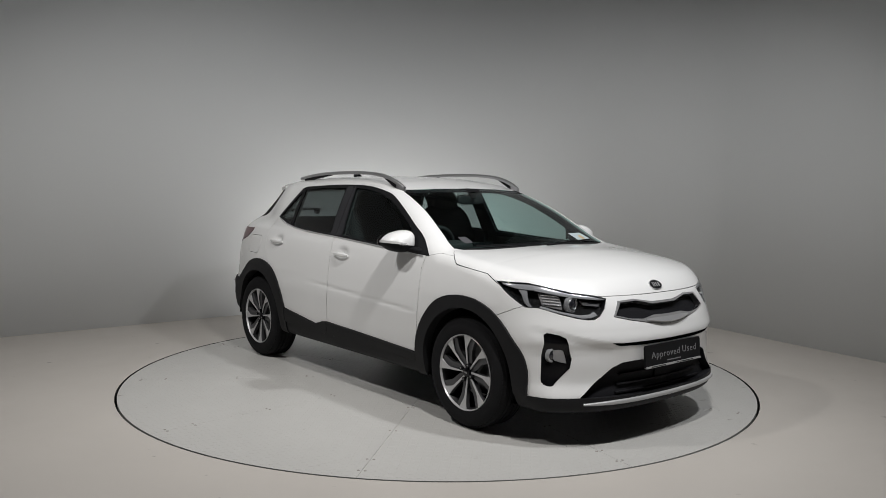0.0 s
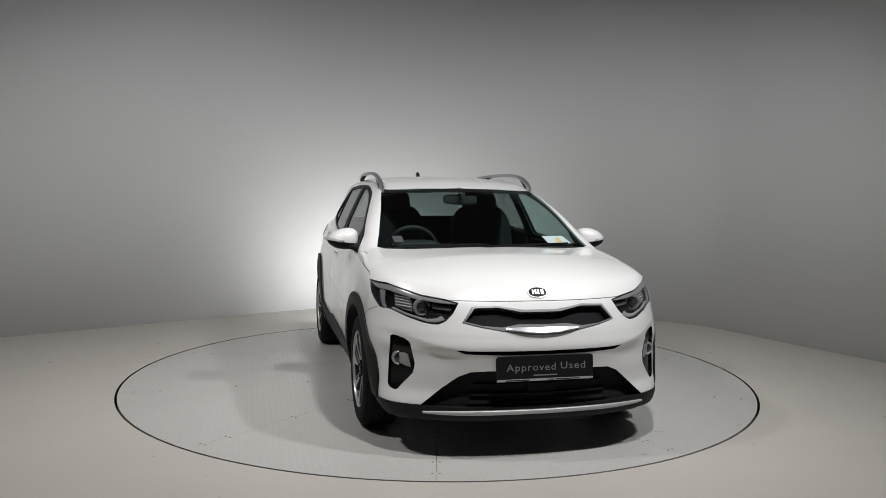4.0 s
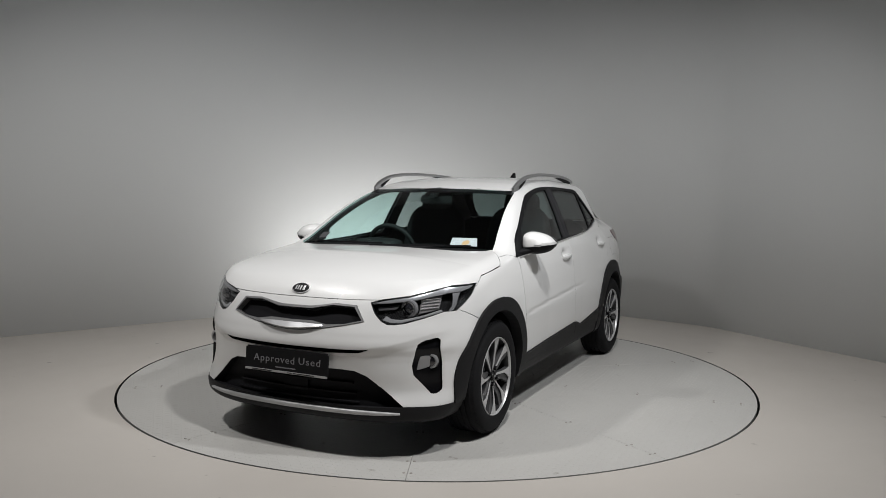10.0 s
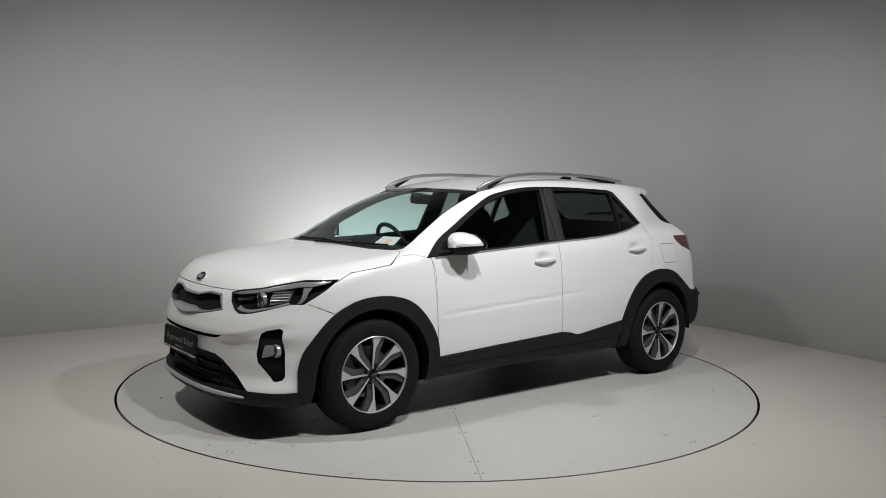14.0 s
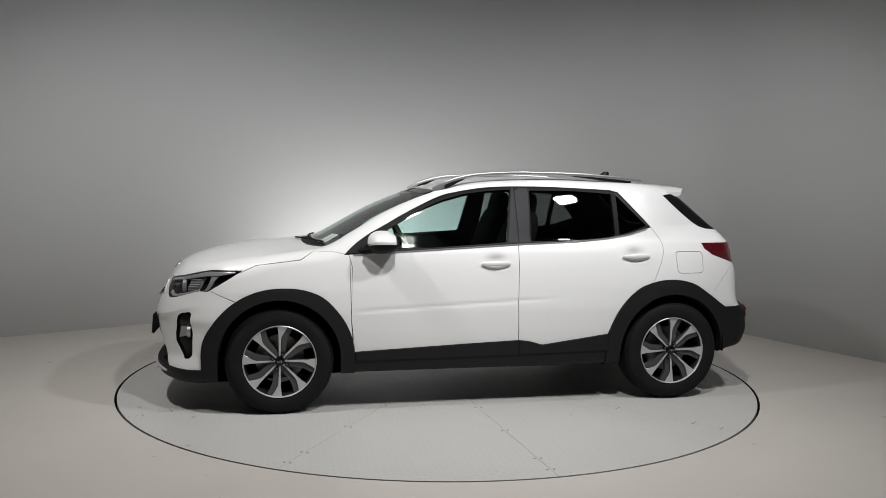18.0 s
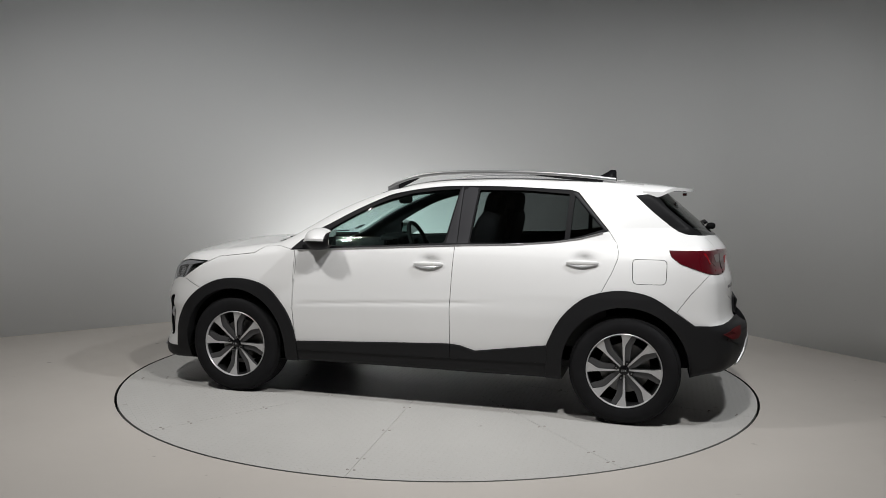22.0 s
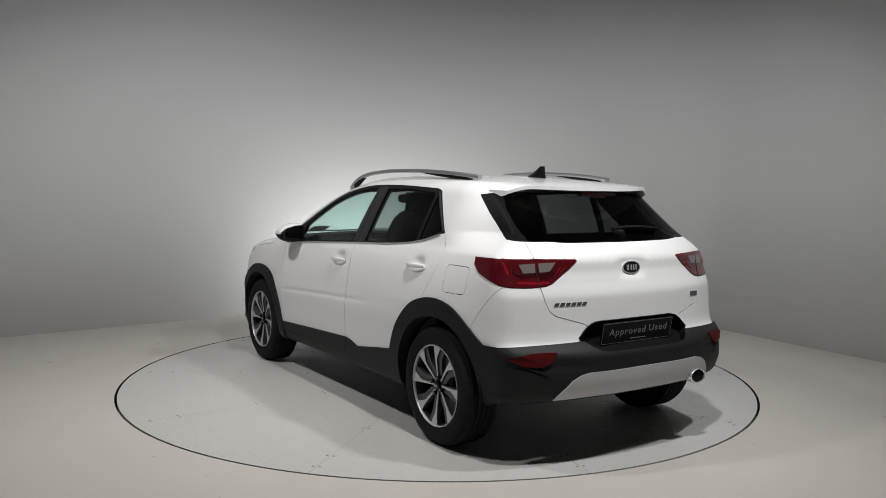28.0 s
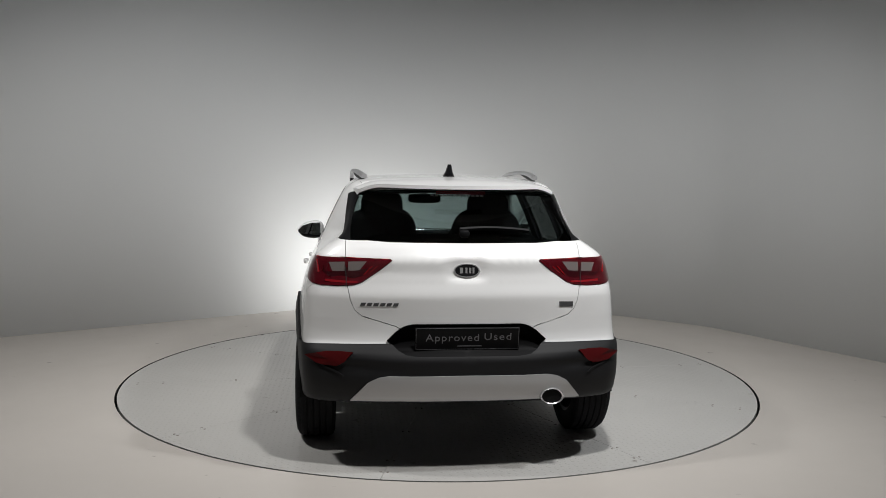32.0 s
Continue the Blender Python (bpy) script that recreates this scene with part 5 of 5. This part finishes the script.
def build_front_bits():
    # bright wedge along the lower edge of the grille surround, turned upwards
    bm = bmesh.new()
    rows = []
    for k in range(-14, 15):
        y = 0.2 * k / 14
        e = abs(k / 14)
        a, n = surf("front", y, float(np.interp(abs(y), [0, 0.13, 0.2, 0.27], [0.684, 0.684, 0.682, 0.69])))
        b, m = surf("front", y, float(np.interp(abs(y), [0, 0.08, 0.19, 0.27], [0.65, 0.654, 0.669, 0.681])))
        f = 1 - e ** 4
        rows.append([bm.verts.new(q) for q in (a + n * 0.006, b + m * (0.006 + 0.012 * f) + Vector((0, 0, 0.004)), b + m * (0.006 + 0.01 * f), b - m * 0.01)])
    for a, b in zip(rows, rows[1:]):
        for i in range(3):
            bm.faces.new((a[i], a[i + 1], b[i + 1], b[i]))
    part("grille_wedge", smooth_all(bm, 35), M_CHROME, car, "polished chrome wedge under the grille")
    bm = bmesh.new()
    pts = []
    for k in range(-16, 17):
        y = 0.61 * k / 16
        p, n = surf("front", y, 0.25 - 0.004 * abs(k / 16) ** 3)
        pts.append(p + n * 0.004)
    sweep(bm, pts, ROUND_BAR, scale=[(0.014, 0.0125 * (1 - 0.6 * abs(k / 16) ** 6)) for k in range(-16, 17)])
    part("front_skid_bar", smooth_all(bm, 45), M_SILVER, car, "satin silver bar along the lower bumper")
    for j in range(3):
        z = 0.30 + 0.04 * j
        half = 0.40 - 0.02 * j
        pts = []
        for k in range(-10, 11):
            p, n = surf("front", half * k / 10, z)
            pts.append(p - n * 0.04)
        bm = bmesh.new()
        sweep(bm, pts, [(-0.012, -0.004), (0.012, -0.004), (0.012, 0.004), (-0.012, 0.004)])
        part("intake_slat", smooth_all(bm), M_GRILLE, car, "black intake slat")
    bm = bmesh.new()
    box(bm, (2.03, 0.01, 0.36), (0.02, 0.15, 0.085))
    part("radar_cover", bm, M_GRILLE, car, "black sensor cover in the intake")
    # wipers
    for y0, y1 in ((0.56, -0.06), (-0.02, -0.55)):
        pts = []
        for k in range(9):
            y = y0 + (y1 - y0) * k / 8
            p, n = surf("screen", y, 1.03 + 0.008 * (1 - k / 8))
            pts.append(p + n * 0.008)
        bm = bmesh.new()
        sweep(bm, pts, [(-0.005, -0.005), (0.005, -0.005), (0.003, 0.005), (-0.003, 0.005)])
        part("wiper_blade", smooth_all(bm), M_FRAME, car, "black windscreen wiper")
    pts = []
    for k in range(9):
        y = 0.02 - 0.36 * k / 8
        p, n = surf("rear", y, 1.158 + 0.024 * math.sin(math.pi * (0.25 + 0.6 * k / 8)))
        pts.append(p + n * 0.014)
    bm = bmesh.new()
    sweep(bm, pts, [(-0.008, -0.012), (0.008, -0.012), (0.005, 0.012), (-0.005, 0.012)], up=Vector((-1, 0, 0.6)))
    part("rear_wiper", smooth_all(bm), M_FRAME, car, "black rear wiper")
    p, n = surf("rear", 0.0, 1.15)
    bm = bmesh.new()
    blob(bm, p + n * 0.02, (0.03, 0.026, 0.022), 0.8, 0.8, 16, 10)
    part("rear_wiper_hub", smooth_all(bm, 60), M_FRIT, car, "black rear wiper hub")
    # exhaust tip on the right
    bm = bmesh.new()
    lathe(bm, [(0.056, 0.16), (0.060, 0.0), (0.056, -0.004), (0.05, 0.0)], 32)
    for v in bm.verts:
        v.co.z *= 0.68
    bm.transform(Matrix.Translation((-2.012, -0.415, 0.376)) @ Matrix.Rotation(radians(-90), 4, "Z"))
    tip = part("exhaust_tip", smooth_all(bm, 50), M_BRIGHT, car, "chrome exhaust tip")
    bm = bmesh.new()
    lathe(bm, [(0.0001, 0.008), (0.0505, 0.004)], 24)
    for v in bm.verts:
        v.co.z *= 0.68
    bm.transform(Matrix.Translation((-2.012, -0.415, 0.376)) @ Matrix.Rotation(radians(-90), 4, "Z"))
    part("exhaust_bore", bm, M_UNDER, tip)
    bm = bmesh.new()
    sweep(bm, [Vector((-1.9, -0.425, 0.35)), Vector((-1.5, -0.43, 0.3)), Vector((-0.9, -0.2, 0.24))], [(0.03 * math.cos(a), 0.03 * math.sin(a)) for a in [2 * math.pi * i / 10 for i in range(10)]])
    part("exhaust_pipe", smooth_all(bm), M_DISC, car, "grey steel exhaust pipe")
    # stickers on the glass
    patch("windscreen_sticker", [(0.405, 1.087), (0.56, 1.087), (0.595, 1.042), (0.425, 1.042)], "screen", M_STICKER, car, 0.0005, 0.001, "pale blue and white windscreen disc sticker")
    st = patch("sticker_seal", oval(0.51, 1.06, 0.022, 0.014, 16), "screen", M_SEAL, car, 0.0012, 0.0006, "tan round seal on the sticker")
    patch("windscreen_sticker", rounded([(-0.593, 1.088), (-0.53, 1.09), (-0.527, 1.055), (-0.586, 1.052)], 0.008), "screen", M_STICKER_DARK, car, 0.0005, 0.001, "small grey outlined windscreen sticker")
    patch("windscreen_band", [(0.54, 1.384), (0.3, 1.396), (0.0, 1.4), (-0.3, 1.396), (-0.54, 1.384), (-0.555, 1.357), (-0.3, 1.368), (0.0, 1.371), (0.3, 1.368), (0.555, 1.357)], "screen", M_FRAME, car, 0.0004, 0.001, "black printed band at the top of the windscreen")
    for k in range(12):
        u = 0.15 - 0.0245 * k
        patch("window_print", [(u, 1.352), (u - 0.017, 1.352), (u - 0.017, 1.36), (u, 1.36)], "rear", M_PRINT, car, 0.0012, 0.0008, "white printed bar on the rear window")


build_rails()
build_mirrors()
build_handles()
build_spoiler_and_top()
build_pillar_trim()
build_plates()
build_badges()
build_lights()
build_front_bits()


# ---------------------------------------------------------------- the cabin
def build_cabin():
    for y in (0.36, -0.36):
        bm = bmesh.new()
        blob(bm, (0.05, y, 0.62), (0.27, 0.25, 0.11), 0.5, 0.4)
        seat = part("front_seat", smooth_all(bm, 60), M_SEAT, car, "dark grey cloth front seat")
        bm = bmesh.new()
        blob(bm, (0, 0, 0.3), (0.085, 0.25, 0.36), 0.55, 0.5)
        bm.transform(Matrix.Translation((-0.19, y, 0.63)) @ Matrix.Rotation(radians(-19), 4, "Y"))
        part("backrest", smooth_all(bm, 60), M_SEAT, seat)
        bm = bmesh.new()
        blob(bm, (0, 0, 0), (0.06, 0.14, 0.115), 0.6, 0.6)
        bm.transform(Matrix.Translation((-0.39, y, 1.262)) @ Matrix.Rotation(radians(-12), 4, "Y"))
        part("headrest", smooth_all(bm, 60), M_SEAT, seat)
        for d in (0.06, -0.06):
            bm = bmesh.new()
            box(bm, (-0.395, y + d, 1.17), (0.012, 0.012, 0.09))
            part("headrest_post", bm, M_DISC, seat)
    bm = bmesh.new()
    blob(bm, (-0.98, 0, 0.66), (0.28, 0.62, 0.13), 0.4, 0.3)
    bench = part("rear_bench", smooth_all(bm, 60), M_SEAT, car, "dark grey cloth rear bench")
    bm = bmesh.new()
    blob(bm, (0, 0, 0.22), (0.09, 0.6, 0.28), 0.4, 0.3)
    bm.transform(Matrix.Translation((-1.2, 0, 0.66)) @ Matrix.Rotation(radians(-22), 4, "Y"))
    part("backrest", smooth_all(bm, 60), M_SEAT, bench)
    for y in (0.36, 0.0, -0.36):
        bm = bmesh.new()
        blob(bm, (-1.375, y, 1.07 if y else 1.05), (0.05, 0.125, 0.07), 0.6, 0.6)
        part("headrest", smooth_all(bm, 60), M_SEAT, bench)
    # dashboard
    bm = bmesh.new()
    prism(bm, [(0.5, 0.62), (0.46, 0.86), (0.5, 0.96), (0.56, 0.99), (0.75, 0.985), (1.0, 0.975), (1.0, 0.6)], -0.7, 0.7, 0.0)
    dash = part("dashboard", smooth_all(bm, 30), M_DASH, car, "black plastic dashboard")
    bm = bmesh.new()
    blob(bm, (0.56, -0.36, 0.995), (0.1, 0.17, 0.045), 0.7, 0.6)
    part("instrument_hood", smooth_all(bm, 60), M_DASH, dash)
    bm = bmesh.new()
    box(bm, (0.475, 0.0, 0.95), (0.02, 0.24, 0.12), Matrix.Translation((0, 0, 0)))
    part("centre_screen", bm, M_GLOSS, dash, "gloss black centre screen")
    # steering wheel
    bm = bmesh.new()
    R, r = 0.182, 0.016
    for i in range(40):
        a = 2 * math.pi * i / 40
        for j in range(10):
            b = 2 * math.pi * j / 10
            bm.verts.new((r * math.sin(b), (R + r * math.cos(b)) * math.cos(a), (R + r * math.cos(b)) * math.sin(a)))
    bm.verts.ensure_lookup_table()
    for i in range(40):
        for j in range(10):
            q = [(i, j), ((i + 1) % 40, j), ((i + 1) % 40, (j + 1) % 10), (i, (j + 1) % 10)]
            bm.faces.new([bm.verts[a * 10 + b] for a, b in q])
    place = Matrix.Translation((0.36, -0.36, 0.955)) @ Matrix.Rotation(radians(24), 4, "Y")
    bm.transform(place)
    wheel = part("steering_wheel", smooth_all(bm, 60), M_DASH, car, "black steering wheel")
    bm = bmesh.new()
    blob(bm, (0.01, 0, 0), (0.03, 0.085, 0.06), 0.7, 0.6)
    bm.transform(place)
    part("wheel_hub", smooth_all(bm, 60), M_DASH, wheel)
    for sy, sz, w, h in ((0.12, 0.0, 0.12, 0.03), (-0.12, 0.0, 0.12, 0.03), (0.0, -0.12, 0.05, 0.12)):
        bm = bmesh.new()
        box(bm, (0.012, sy, sz), (0.012, w, h), place)
        part("wheel_spoke", bm, M_DASH, wheel)
    bm = bmesh.new()
    sweep(bm, [Vector((0.38, -0.36, 0.95)), Vector((0.62, -0.36, 0.84))], ROUND_BAR, scale=[(0.035, 0.035), (0.05, 0.05)])
    part("steering_column", smooth_all(bm, 60), M_DASH, wheel)
    # inner mirror
    bm = bmesh.new()
    blob(bm, (0.36, 0.0, 1.315), (0.018, 0.125, 0.036), 0.5, 0.4)
    mir = part("inner_mirror", smooth_all(bm, 60), M_DASH, car, "black inner rear-view mirror")
    bm = bmesh.new()
    box(bm, (0.40, 0, 1.345), (0.08, 0.03, 0.03), Matrix())
    part("mirror_stalk", bm, M_DASH, mir)
    for y in (0.36, -0.36):
        bm = bmesh.new()
        box(bm, (0, 0, 0), (0.15, 0.36, 0.012))
        bm.transform(Matrix.Translation((0.2, y, 1.385)) @ Matrix.Rotation(radians(14), 4, "Y"))
        part("sun_visor", bm, M_LINING, car, "grey folded sun visor")
    bm = bmesh.new()
    box(bm, (-1.54, 0, 0.985), (0.42, 1.16, 0.02))
    part("parcel_shelf", bm, M_LINING, car, "dark grey parcel shelf")
    bm = bmesh.new()
    box(bm, (-0.35, 0, 0.33), (2.5, 1.5, 0.04))
    part("cabin_floor", bm, M_LINING, car, "dark cabin carpet")
    for s in (1, -1):
        bm = bmesh.new()
        box(bm, (0.3, s * 0.745, 0.72), (1.0, 0.05, 0.56))
        part("door_card", bm, M_DASH, car, "black door lining")
        bm = bmesh.new()
        box(bm, (-0.72, s * 0.745, 0.74), (0.9, 0.05, 0.6))
        part("door_card", bm, M_DASH, car, "black door lining")


build_cabin()
# ---------------------------------------------------------------- motion
TURNS = [(0.0, -50.45), (2.0, -63.53), (6.0, -89.75), (9.0, -109.7), (13.0, -136.3), (17.0, -162.7), (19.0, -175.65), (21.0, -189.09),
         (23.0, -202.83), (28.0, -236.77), (30.0, -250.17), (32.0, -263.41)]


def motions():
    walk(turntable, [(t, pose(0, 0, 0, 0, 0, a)) for t, a in TURNS])
    walk(car, [(t, pose(0, 0, 0, 0, 0, a) @ pose(CAR_AT[0], CAR_AT[1], 0)) for t, a in TURNS])


motions()
